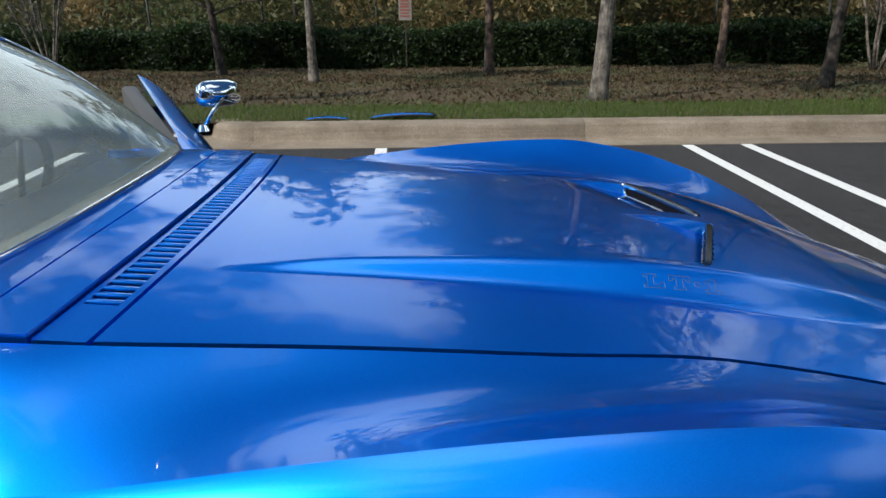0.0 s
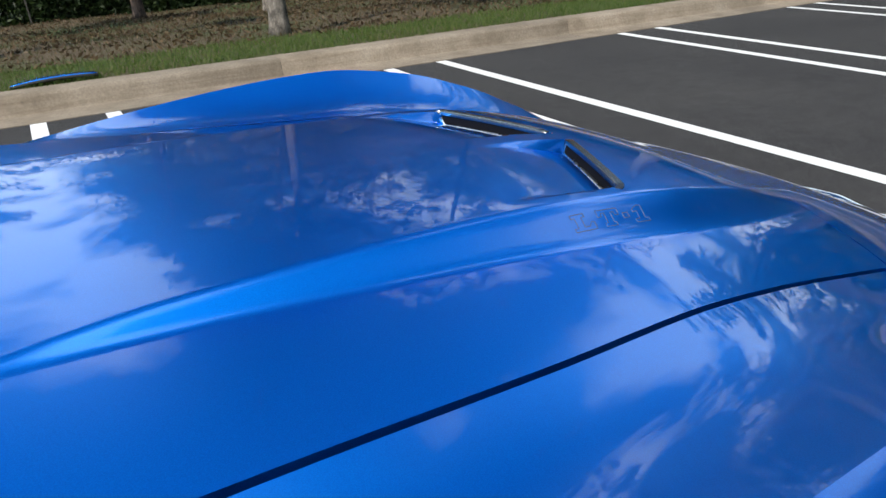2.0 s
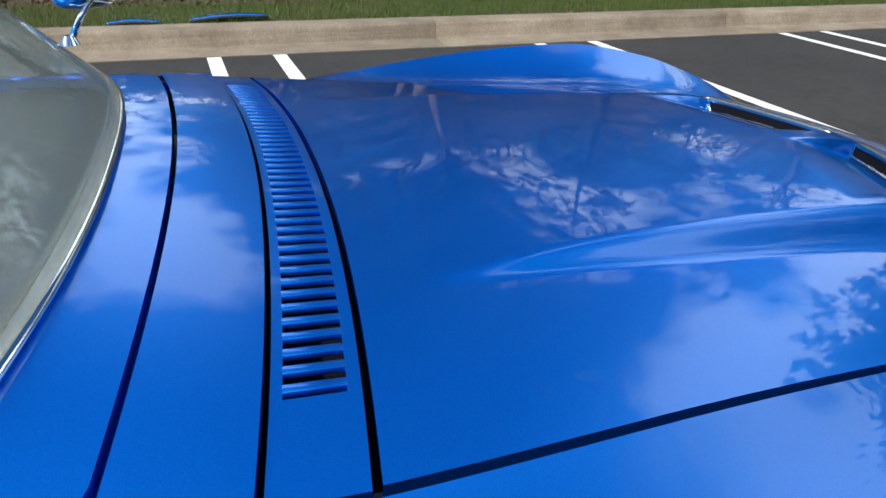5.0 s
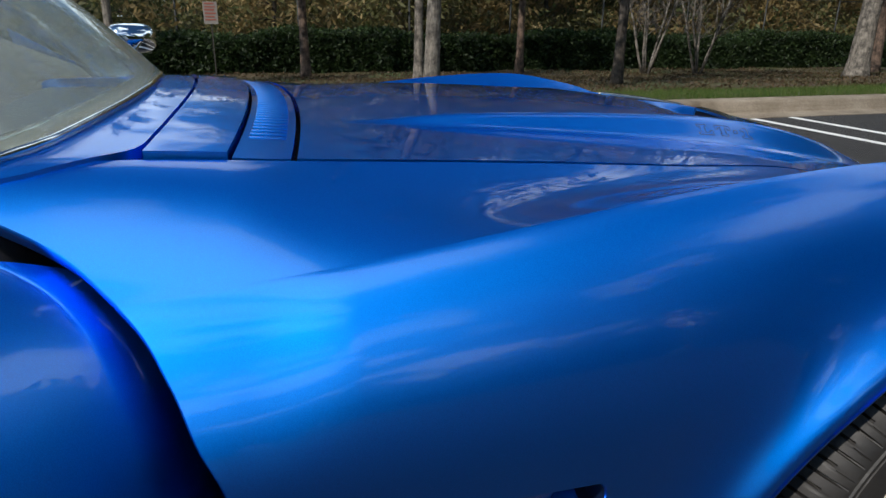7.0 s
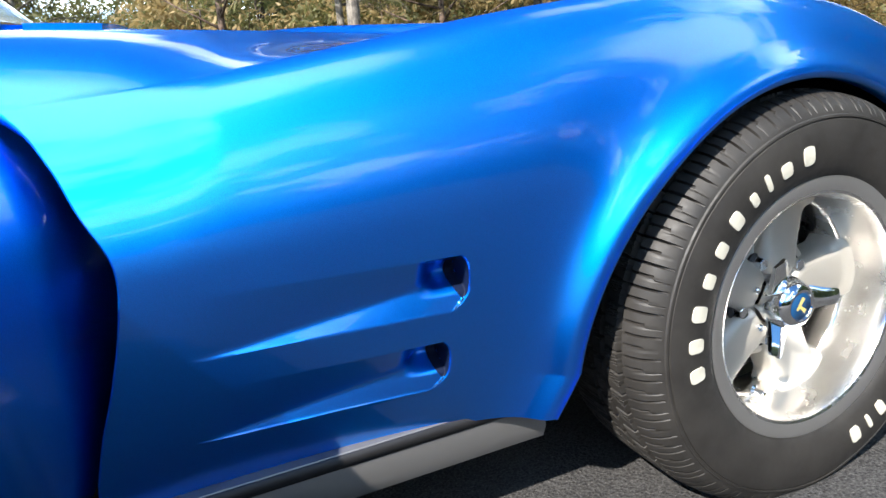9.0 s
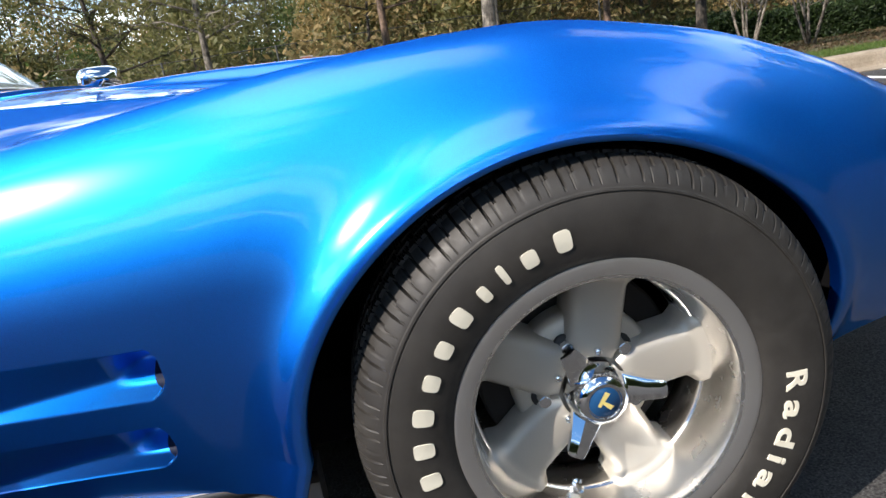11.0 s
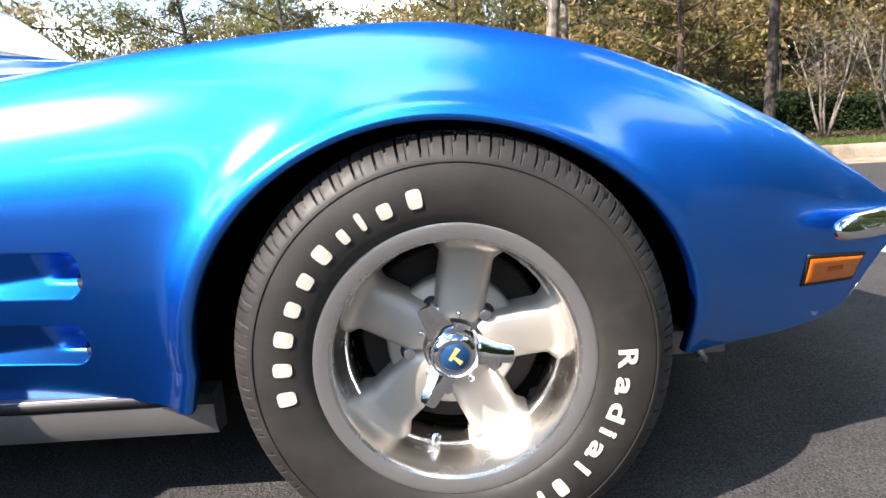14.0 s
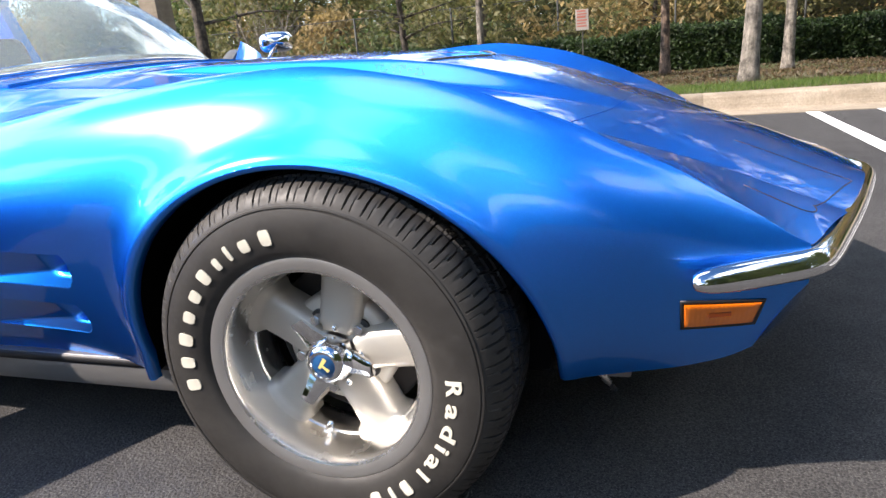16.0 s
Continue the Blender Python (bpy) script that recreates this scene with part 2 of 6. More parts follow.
def make_line_paint():
    m, nt, p = material("white_road_paint", (0.78, 0.78, 0.76), 0.7)
    v = world_coords(nt)
    c = ramp_node(nt, noise_node(nt, v, 35, 6, 0.7), [(0.30, (0.45, 0.45, 0.44)), (0.42, (0.74, 0.74, 0.72)), (0.7, (0.82, 0.82, 0.80))])
    nt.links.new(c, p.inputs["Base Color"])
    bump_node(nt, p, noise_node(nt, v, 260, 3), 0.5, 0.003)
    return m


LINE_PAINT = make_line_paint()


def make_concrete():
    m, nt, p = material("weathered_concrete", (0.4, 0.37, 0.32), 0.9)
    v = world_coords(nt)
    a = ramp_node(nt, noise_node(nt, v, 2.2, 6, 0.65), [(0.3, (0.17, 0.135, 0.095)), (0.55, (0.27, 0.222, 0.165)), (0.75, (0.35, 0.30, 0.235))])
    b = ramp_node(nt, noise_node(nt, v, 55, 5, 0.7), [(0.3, (0.72,) * 3), (0.7, (1.12,) * 3)])
    c = mix_node(nt, 1.0, a, b, "MULTIPLY")
    # dark weather streaks along the foot of the face
    mp = nt.nodes.new("ShaderNodeMapping")
    mp.inputs["Scale"].default_value = (0.6, 0.6, 14)
    nt.links.new(v, mp.inputs[0])
    s = ramp_node(nt, noise_node(nt, mp.outputs[0], 3, 4), [(0.45, (1,) * 3), (0.68, (0.84, 0.82, 0.80))])
    nt.links.new(mix_node(nt, 1.0, c, s, "MULTIPLY"), p.inputs["Base Color"])
    bump_node(nt, p, noise_node(nt, v, 120, 4), 0.4, 0.004)
    return m


CONCRETE = make_concrete()


def make_soil():
    m, nt, p = material("lawn_soil", (0.1, 0.09, 0.05), 0.95)
    v = world_coords(nt)
    big = noise_node(nt, v, 0.45, 5, 0.6)
    small = noise_node(nt, v, 22, 6, 0.7)
    green = ramp_node(nt, small, [(0.3, (0.025, 0.045, 0.009)), (0.7, (0.07, 0.10, 0.025))])
    brown = ramp_node(nt, small, [(0.3, (0.045, 0.032, 0.016)), (0.7, (0.12, 0.085, 0.045))])
    nt.links.new(mix_node(nt, ramp_node(nt, big, [(0.33, (0, 0, 0)), (0.52, (1, 1, 1))]), green, brown), p.inputs["Base Color"])
    bump_node(nt, p, small, 0.8, 0.03)
    return m


SOIL = make_soil()


def leaf_material(name, stops):
    m, nt, p = material(name, stops[0][1], 0.6)
    g = nt.nodes.new("ShaderNodeNewGeometry")
    c = ramp_node(nt, g.outputs["Random Per Island"], stops)
    nt.links.new(c, p.inputs["Base Color"])
    p.inputs["Subsurface Weight"].default_value = 0.0
    tr = nt.nodes.new("ShaderNodeBsdfTranslucent")
    nt.links.new(c, tr.inputs[0])
    ms = nt.nodes.new("ShaderNodeMixShader")
    ms.inputs[0].default_value = 0.5
    nt.links.new(p.outputs[0], ms.inputs[1])
    nt.links.new(tr.outputs[0], ms.inputs[2])
    nt.links.new(ms.outputs[0], nt.nodes["Material Output"].inputs[0])
    return m


LEAF_GREEN = leaf_material("green_leaves", [(0.0, (0.042, 0.066, 0.016)), (0.5, (0.066, 0.10, 0.026)), (1.0, (0.11, 0.135, 0.04))])
LEAF_HEDGE = leaf_material("hedge_leaves", [(0.0, (0.010, 0.024, 0.007)), (0.6, (0.024, 0.050, 0.012)), (1.0, (0.055, 0.095, 0.025))])
LEAF_RUST = leaf_material("rusty_cypress_needles", [(0.0, (0.19, 0.145, 0.055)), (0.5, (0.29, 0.21, 0.082)), (1.0, (0.40, 0.30, 0.14))])
LEAF_OLIVE = leaf_material("olive_leaves", [(0.0, (0.095, 0.10, 0.032)), (0.5, (0.145, 0.145, 0.05)), (1.0, (0.21, 0.19, 0.078))])
GRASS_MAT = leaf_material("grass_blades", [(0.0, (0.045, 0.095, 0.012)), (0.6, (0.095, 0.17, 0.028)), (1.0, (0.19, 0.21, 0.06))])
LITTER = leaf_material("dry_leaf_litter", [(0.0, (0.05, 0.034, 0.018)), (0.6, (0.12, 0.078, 0.04)), (1.0, (0.20, 0.14, 0.078))])


def bark_material(name, lo, hi):
    m, nt, p = material(name, lo, 0.9)
    v = world_coords(nt)
    mp = nt.nodes.new("ShaderNodeMapping")
    mp.inputs["Scale"].default_value = (1, 1, 0.16)
    nt.links.new(v, mp.inputs[0])
    n = noise_node(nt, mp.outputs[0], 38, 6, 0.7)
    patch = noise_node(nt, v, 8, 5, 0.65)
    c = mix_node(nt, 1.0, ramp_node(nt, n, [(0.32, lo), (0.68, hi)]), ramp_node(nt, patch, [(0.38, (0.32,) * 3), (0.60, (1.2,) * 3)]), "MULTIPLY")
    nt.links.new(c, p.inputs["Base Color"])
    bump_node(nt, p, n, 0.9, 0.02)
    return m


BARK_PALE = bark_material("pale_bark", (0.07, 0.06, 0.05), (0.31, 0.275, 0.23))
BARK_DARK = bark_material("dark_bark", (0.035, 0.028, 0.022), (0.12, 0.095, 0.075))
BARK_RED = bark_material("reddish_bark", (0.07, 0.045, 0.032), (0.22, 0.15, 0.11))


# ---------------------------------------------------------------- mesh helpers
def link_mesh(name, verts, faces, mat, parent=None, label="", smooth=True, sharp=None):
    me = bpy.data.meshes.new(name)
    verts = [tuple(map(float, v)) for v in verts]
    if name in ("windscreen_pillar", "windscreen_header", "sail_panel", "door"):
        # closed shells: faces must look outwards
        vol = sum(Vector(verts[f[0]]).dot(Vector(verts[f[k]]).cross(Vector(verts[f[k + 1]]))) for f in faces for k in range(1, len(f) - 1))
        if vol < 0:
            faces = [tuple(f)[::-1] for f in faces]
    me.from_pydata(verts, [], [tuple(map(int, f)) for f in faces])
    me.materials.append(mat)
    if smooth:
        me.polygons.foreach_set("use_smooth", [True] * len(me.polygons))
        if sharp is not None:
            me.set_sharp_from_angle(angle=radians(sharp))
    ob = new(name, me)
    if parent is not None:
        ob.parent = parent
    if label:
        tagged(ob, label=label)
    return ob


def part(name, bm, mat, parent, label="", smooth=True, sharp=40):
    me = bpy.data.meshes.new(name)
    bmesh.ops.recalc_face_normals(bm, faces=bm.faces[:])
    bm.to_mesh(me)
    bm.free()
    me.materials.append(mat)
    if smooth:
        me.polygons.foreach_set("use_smooth", [True] * len(me.polygons))
        me.set_sharp_from_angle(angle=radians(sharp))
    ob = new(name, me)
    if parent is not None:
        ob.parent = parent
    if label:
        tagged(ob, label=label)
    return ob


def thing(name, label, category, group="", kind="", at=(0, 0, 0)):
    ob = new(name)
    ob.location = at
    return tagged(ob, label=label, category=category, group=group, kind=kind)


def grid_faces(m, n, keep=None, flip=False):
    fs = []
    for i in range(m - 1):
        for j in range(n - 1):
            if keep is not None and not keep[i, j]:
                continue
            f = (i * n + j, (i + 1) * n + j, (i + 1) * n + j + 1, i * n + j + 1)
            fs.append(f[::-1] if flip else f)
    return fs


def sweep(path, section, closed_section=True, caps=True):
    """Verts and faces of a section (rows of 3D rings) joined along a path: path is a list of rings."""
    n = len(path[0])
    verts = [p for ring in path for p in ring]
    faces = []
    for i in range(len(path) - 1):
        for j in range(n if closed_section else n - 1):
            k = (j + 1) % n
            faces.append((i * n + j, i * n + k, (i + 1) * n + k, (i + 1) * n + j))
    if caps and closed_section:
        faces.append(tuple(range(n))[::-1])
        faces.append(tuple((len(path) - 1) * n + j for j in range(n)))
    return verts, faces


def tube(pts, radii, n=8):
    rings = []
    up0 = Vector((0.13, 0.31, 0.94))
    for i, p in enumerate(pts):
        a = Vector(pts[max(i - 1, 0)])
        b = Vector(pts[min(i + 1, len(pts) - 1)])
        d = (b - a).normalized()
        u = d.cross(up0)
        if u.length < 0.05:
            u = d.cross(Vector((1, 0, 0)))
        u.normalize()
        w = d.cross(u)
        r = radii[i] if hasattr(radii, "__len__") else radii
        rings.append([Vector(p) + (u * math.cos(2 * math.pi * k / n) + w * math.sin(2 * math.pi * k / n)) * r for k in range(n)])
    return sweep(rings, None)


def add_mesh(acc, vf):
    base = len(acc[0])
    acc[0].extend(vf[0])
    acc[1].extend([tuple(i + base for i in f) for f in vf[1]])


def box_bm(x0, x1, y0, y1, z0, z1, bevel=0.0, seg=2):
    bm = bmesh.new()
    bmesh.ops.create_cube(bm, size=1.0)
    for v in bm.verts:
        v.co = Vector(((x0 + x1) / 2 + v.co.x * (x1 - x0), (y0 + y1) / 2 + v.co.y * (y1 - y0), (z0 + z1) / 2 + v.co.z * (z1 - z0)))
    if bevel:
        bmesh.ops.bevel(bm, geom=bm.edges[:], offset=bevel, segments=seg, affect="EDGES", profile=0.5)
    return bm


def revolve(profile, n, axis_at=(0, 0, 0), wave=None):
    """Turn (radius, y) rows about the y axis. wave(k, i): factor on the radius."""
    rings = []
    for k in range(n):
        a = 2 * math.pi * k / n
        ring = []
        for i, (r, y) in enumerate(profile):
            f = wave(k, i) if wave else 1.0
            ring.append((axis_at[0] + r * f * math.cos(a), axis_at[1] + y, axis_at[2] + r * f * math.sin(a)))
        rings.append(ring)
    rings.append(rings[0])
    m = len(profile)
    verts = [p for ring in rings[:-1] for p in ring]
    faces = []
    for k in range(n):
        kk = (k + 1) % n
        for i in range(m - 1):
            faces.append((k * m + i, k * m + i + 1, kk * m + i + 1, kk * m + i))
    return verts, faces


class Curve:
    """A smooth line through given places."""

    def __init__(self, *rows):
        rows = sorted(rows)
        self.x = np.array([r[0] for r in rows], float)
        self.y = np.array([r[1] for r in rows], float)
        d = np.diff(self.y) / np.diff(self.x)
        self.m = np.r_[d[0], (d[:-1] * np.diff(self.x)[1:] + d[1:] * np.diff(self.x)[:-1]) / (self.x[2:] - self.x[:-2]), d[-1]]

    def __call__(self, t):
        t = np.clip(np.asarray(t, float), self.x[0], self.x[-1])
        i = np.clip(np.searchsorted(self.x, t) - 1, 0, len(self.x) - 2)
        h = self.x[i + 1] - self.x[i]
        s = (t - self.x[i]) / h
        return ((2 * s**3 - 3 * s**2 + 1) * self.y[i] + (s**3 - 2 * s**2 + s) * h * self.m[i]
                + (-2 * s**3 + 3 * s**2) * self.y[i + 1] + (s**3 - s**2) * h * self.m[i + 1])


def smooth01(t):
    t = np.clip(t, 0, 1)
    return t * t * (3 - 2 * t)

# ---------------------------------------------------------------- ground
def flat_sheet(name, x0, x1, y0, y1, z, mat, nx, ny, label, category):
    xs, ys = np.linspace(x0, x1, nx), np.linspace(y0, y1, ny)
    v = [(x, y, z) for x in xs for y in ys]
    ob = link_mesh(name, v, grid_faces(nx, ny), mat)
    return tagged(ob, label=label, category=category, kind="structure")


PAN_Y = 4.47    # edge of the gutter pan
flat_sheet("ground", -900, 900, -900, 900, -0.6, SOIL, 3, 3, "dry brownish earth reaching to the horizon", "ground")
flat_sheet("road", -120, 120, -60, 5.90, 0.0, ASPHALT, 41, 41, "fresh dark grey asphalt of a car park", "asphalt")


def lawn_z(x, y):
    d = y - 5.0
    return 0.148 - 0.10 * smooth01(np.minimum(d, 2.2) / 2.2) - 0.33 * smooth01((d - 1.2) / 8.5) + 0.02 * np.sin(x * 1.7 + y) * smooth01(d / 3)


def make_lawn():
    xs = np.r_[-60, np.linspace(-30, 34, 120), 60]
    ys = np.r_[np.linspace(5.02, 12, 50), np.linspace(12.5, 40, 40)]
    v = [(x, y, float(lawn_z(x, y))) for x in xs for y in ys]
    ob = link_mesh("lawn", v, grid_faces(len(xs), len(ys)), SOIL)
    tagged(ob, label="patchy green and brown lawn sloping down from the kerb", category="lawn", kind="structure")


make_lawn()


def make_kerb():
    # one cast length after another, each with a rounded top edge and a narrow joint
    prof = [(5.06, 0.10), (5.06, 0.150), (4.95, 0.156), (4.865, 0.154), (4.835, 0.149), (4.812, 0.138), (4.800, 0.118),
            (4.782, 0.028), (4.772, 0.015), (4.755, 0.010), (4.60, 0.004), (PAN_Y, 0.006), (PAN_Y, -0.05)]
    owner = thing("kerb", "weathered tan concrete kerb with gutter pan", "kerb", kind="structure")
    x = -2.1
    while x < 40:
        x1 = x + 3.05
        rings = []
        for xx in (x + 0.001, x + 0.006, (x + x1) / 2, x1 - 0.006, x1 - 0.001):
            e = 0.0015 if xx in (x + 0.001, x1 - 0.001) else 0.0
            rings.append([(xx, a + e, b - e) for a, b in prof])
        v, f = sweep(rings, None, closed_section=False, caps=False)
        link_mesh("kerb_stone", v, f, CONCRETE, owner, sharp=35)
        x = x1
    # rounded end, turning away from the car park
    rings = []
    for i in range(15):
        a = math.pi * 0.42 * i / 14
        rings.append([(-2.1 - (5.30 - yy) * math.sin(a), 5.30 - (5.30 - yy) * math.cos(a), zz) for yy, zz in prof])
    v, f = sweep(rings, None, closed_section=False, caps=False)
    link_mesh("kerb_stone", v, f, CONCRETE, owner, sharp=35)


make_kerb()


def make_stripes():
    """Hairpins of two lines each, standing a little askew to the kerb."""
    g = "parking stripes"
    w = 0.051
    y0 = 0.11
    for cx in (-11.15, -8.5, -5.85, -3.28, -0.66, 2.035, 4.665, 7.31, 9.95, 12.6, 15.25, 17.9, 20.55):
        r = 0.258 if cx > 0 else 0.24
        skew = float(np.interp(cx, (-0.66, 2.035, 4.665), (0.046, 0.032, -0.004)))
        out, inn = r + w, r - w
        rows = [(-out, -inn, yy, yy) for yy in np.linspace(PAN_Y - 0.015, y0 + r, 24)]
        for i in range(1, 17):
            a = math.pi * i / 16
            rows.append((-out * math.cos(a), -inn * math.cos(a), y0 + r - out * math.sin(a), y0 + r - inn * math.sin(a)))
        rows += [(out, inn, yy, yy) for yy in np.linspace(y0 + r, PAN_Y - 0.015, 24)[1:]]
        rings = [[(cx + a + skew * (PAN_Y - ya), ya, 0.004), (cx + b + skew * (PAN_Y - yb), yb, 0.004)] for a, b, ya, yb in rows]
        v, f = sweep(rings, None, closed_section=False, caps=False)
        ob = link_mesh("parking_stripe", v, [q[::-1] for q in f], LINE_PAINT)
        tagged(ob, label="white painted hairpin parking stripe on asphalt", category="road marking", group=g)


make_stripes()

# ---------------------------------------------------------------- the car's shape
CAR_Y = 0.022
HUB_Z = 0.300
ARCH_X, ARCH_Z, ARCH_R = -0.018, 0.287, 0.366

hood_mid = Curve((-1.2, 0.846), (-1.0, 0.836), (-0.84, 0.824), (-0.6, 0.806), (-0.4, 0.789), (-0.2, 0.772), (0, 0.752), (0.1, 0.74), (0.2, 0.724),
                 (0.3, 0.703), (0.4, 0.675), (0.54, 0.637), (0.69, 0.585), (0.84, 0.523), (0.99, 0.458), (1.05, 0.43))
gap_z = Curve((-1.2, 0.812), (-1.0, 0.808), (-0.84, 0.798), (-0.5, 0.773), (-0.25, 0.752), (-0.03, 0.733), (0.11, 0.705), (0.25, 0.672), (0.4, 0.635),
              (0.54, 0.590), (0.69, 0.538), (0.8, 0.493), (0.88, 0.46), (1.05, 0.43))
gap_y = Curve((-1.2, 0.545), (-0.84, 0.537), (-0.5, 0.512), (-0.25, 0.499), (-0.03, 0.483), (0.15, 0.468), (0.4, 0.455), (1.05, 0.44))
ridge_z = Curve((-1.2, 0.705), (-1.0, 0.712), (-0.84, 0.724), (-0.69, 0.742), (-0.57, 0.758), (-0.42, 0.776), (-0.27, 0.789), (-0.12, 0.796), (0, 0.794),
                (0.14, 0.771), (0.25, 0.744), (0.33, 0.715), (0.42, 0.679), (0.5, 0.638), (0.575, 0.599), (0.65, 0.551), (0.70, 0.518), (0.75, 0.483), (0.8, 0.457))
ridge_y = Curve((-1.2, 0.715), (-0.84, 0.724), (0.0, 0.722), (0.3, 0.720), (0.5, 0.710), (0.65, 0.692), (0.775, 0.672), (0.85, 0.655))
sag = Curve((-1.2, 0.0), (-0.95, 0.0), (-0.86, 0.001), (-0.74, 0.010), (-0.55, 0.020), (-0.3, 0.021), (0.0, 0.018), (0.3, 0.012), (0.6, 0.005), (0.8, 0.0))
wide_y = Curve((-1.2, 0.805), (-0.9, 0.816), (-0.6, 0.828), (-0.3, 0.836), (0, 0.838), (0.3, 0.822), (0.45, 0.803), (0.6, 0.752), (0.7, 0.708), (0.8, 0.662))
wide_z = Curve((-1.2, 0.52), (0.2, 0.52), (0.4, 0.50), (0.55, 0.475), (0.7, 0.43), (0.8, 0.40))
foot_z = Curve((-1.2, 0.222), (-0.42, 0.214), (-0.2, 0.22), (0.2, 0.232), (0.38, 0.236), (0.5, 0.240), (0.6, 0.252), (0.66, 0.268), (0.72, 0.298), (0.8, 0.34))
foot_in = Curve((-1.2, 0.088), (-0.5, 0.088), (-0.42, 0.07), (0.25, 0.09), (0.36, 0.10), (0.5, 0.10), (0.62, 0.075), (0.7, 0.05), (0.8, 0.035))
dome_h = Curve((-0.74, 0.0), (-0.67, 0.005), (-0.58, 0.014), (-0.4, 0.025), (-0.2, 0.033), (0.0, 0.038), (0.12, 0.037), (0.25, 0.029), (0.38, 0.017), (0.50, 0.006), (0.62, 0.0))
dome_y = Curve((-0.74, 0.322), (-0.6, 0.308), (-0.4, 0.299), (-0.2, 0.297), (0.0, 0.302), (0.12, 0.300), (0.25, 0.285), (0.4, 0.25), (0.62, 0.18))
dome_w = Curve((-0.74, 0.016), (-0.55, 0.030), (-0.35, 0.044), (-0.1, 0.058), (0.15, 0.062), (0.4, 0.08))
door_edge = Curve((0.20, -1.02), (0.25, -1.008), (0.33, -0.985), (0.40, -0.960), (0.50, -0.934), (0.55, -0.932), (0.60, -0.952), (0.65, -0.970), (0.70, -1.000), (0.735, -1.040), (0.77, -1.110), (0.80, -1.19), (0.85, -1.30))


def rounded(x):
    """1 where the fender's top rolls over into the flank with no edge, 0 where the edge is crisp."""
    return smooth01((-0.80 - np.asarray(x, float)) / 0.11)


def scoop_line(y):
    """Where the mouth of a hood scoop stands."""
    return 0.152 - 0.40 * y


def recess(x, y):
    """Depth of the sunken floor that leads into a scoop."""
    y = np.abs(y)
    front = scoop_line(y)
    t = (x - (front - 0.19)) / 0.19
    deep = 0.027 * np.clip(t, 0, 1) ** 1.5 * (x < front)
    side = smooth01((y - 0.022) / 0.010) * smooth01((0.253 - y) / 0.014)
    return deep * side


def top_z(x, y, scoops=True):
    y = np.abs(y)
    x, y = np.broadcast_arrays(np.asarray(x, float), np.asarray(y, float))
    gy, gz, mz = gap_y(x), gap_z(x), hood_mid(x)
    u = np.clip(y / gy, 0, 1)
    inner = mz + (gz - mz) * u**2.2
    inner = inner + dome_h(x) * smooth01((dome_y(x) + dome_w(x) / 2 - y) / dome_w(x))
    if scoops:
        inner = inner - recess(x, y)
    ry, rz = ridge_y(x), ridge_z(x)
    t = np.clip((y - gy) / (ry - gy), 0, 1)
    b = rounded(x)
    outer = gz + (rz - gz) * ((0.55 - 0.30 * b) * t + (0.45 + 0.30 * b) * t * t) - sag(x) * np.sin(np.pi * t) * (1 - 0.25 * t)
    return np.where(y <= gy, inner, outer)


def nose_x(y):
    return 1.0 - 0.228 * np.clip(np.abs(y) / 0.672, 0, 1) ** 1.5


def rear_bow(y):
    return 0.047 * (1 - np.clip(np.abs(y) / 0.56, 0, 1) ** 2)


def hood_rear(y):
    return -0.834 + rear_bow(y)


def hood_front(y):
    return 0.50 - 0.62 * np.asarray(y) ** 2


def side_point(x, w):
    """A point of the car's flank: w 0 at the ridge, 1 at the widest line, 2 at the foot. Gives y, z."""
    ry, rz, wy, wz, fz = ridge_y(x), ridge_z(x), wide_y(x), wide_z(x), foot_z(x)
    t = np.clip(w, 0, 1)
    span = rz - wz
    b = rounded(x)
    c1y = ry + (0.62 - 0.17 * b) * (wy - ry)
    c1z = rz - (1 - b) * 0.13 * span + b * (c1y - ry) * 1.75 * (rz - gap_z(x)) / (ry - gap_y(x))
    c2y, c2z = wy + 0.010, wz + 0.42 * span
    yu = (1 - t)**3 * ry + 3 * (1 - t)**2 * t * c1y + 3 * (1 - t) * t * t * c2y + t**3 * wy
    zu = (1 - t)**3 * rz + 3 * (1 - t)**2 * t * c1z + 3 * (1 - t) * t * t * c2z + t**3 * wz
    s = np.clip(np.asarray(w) - 1, 0, 1)
    fy = wy - foot_in(x)
    yl = (1 - s)**2 * wy + 2 * (1 - s) * s * (wy - 0.016) + s * s * fy
    zl = wz + (fz - wz) * s
    y, z = np.where(w <= 1, yu, yl), np.where(w <= 1, zu, zl)
    rho = arch_distance(x, z)
    past = 0.0035 * np.log1p(np.exp(np.clip((np.clip(rho, 0, 1) - 0.017) / 0.0035, -30, 30)))
    flare = 0.039 * np.exp(-past / 0.025) * (0.40 + 0.60 * smooth01((0.32 - x) / 0.4))
    return y + flare, z


def arch_distance(x, z):
    """How far outside the wheel opening a place is."""
    dx, dz = x - ARCH_X, np.maximum(z - ARCH_Z, 0.0)
    return np.hypot(dx, dz) - arch_radius(dx, z - ARCH_Z)


def arch_radius(dx, dz):
    """The wheel opening is longer than high, most of all towards the front."""
    c = dx / np.maximum(np.hypot(dx, np.maximum(dz, 0.0)), 1e-6)
    return ARCH_R + 0.046 * np.clip(c, 0, 1) ** 2.5 + 0.014 * np.clip(-c, 0, 1) ** 2.5 + np.where((dz < 0) & (c < 0), 0.34 * np.abs(dz), 0.0)


# front end x, lower edge z, upper edge z, length
VENTS = ((-0.545, 0.411, 0.487, 0.335), (-0.569, 0.293, 0.369, 0.325))
VENT_SLOPE = -0.034


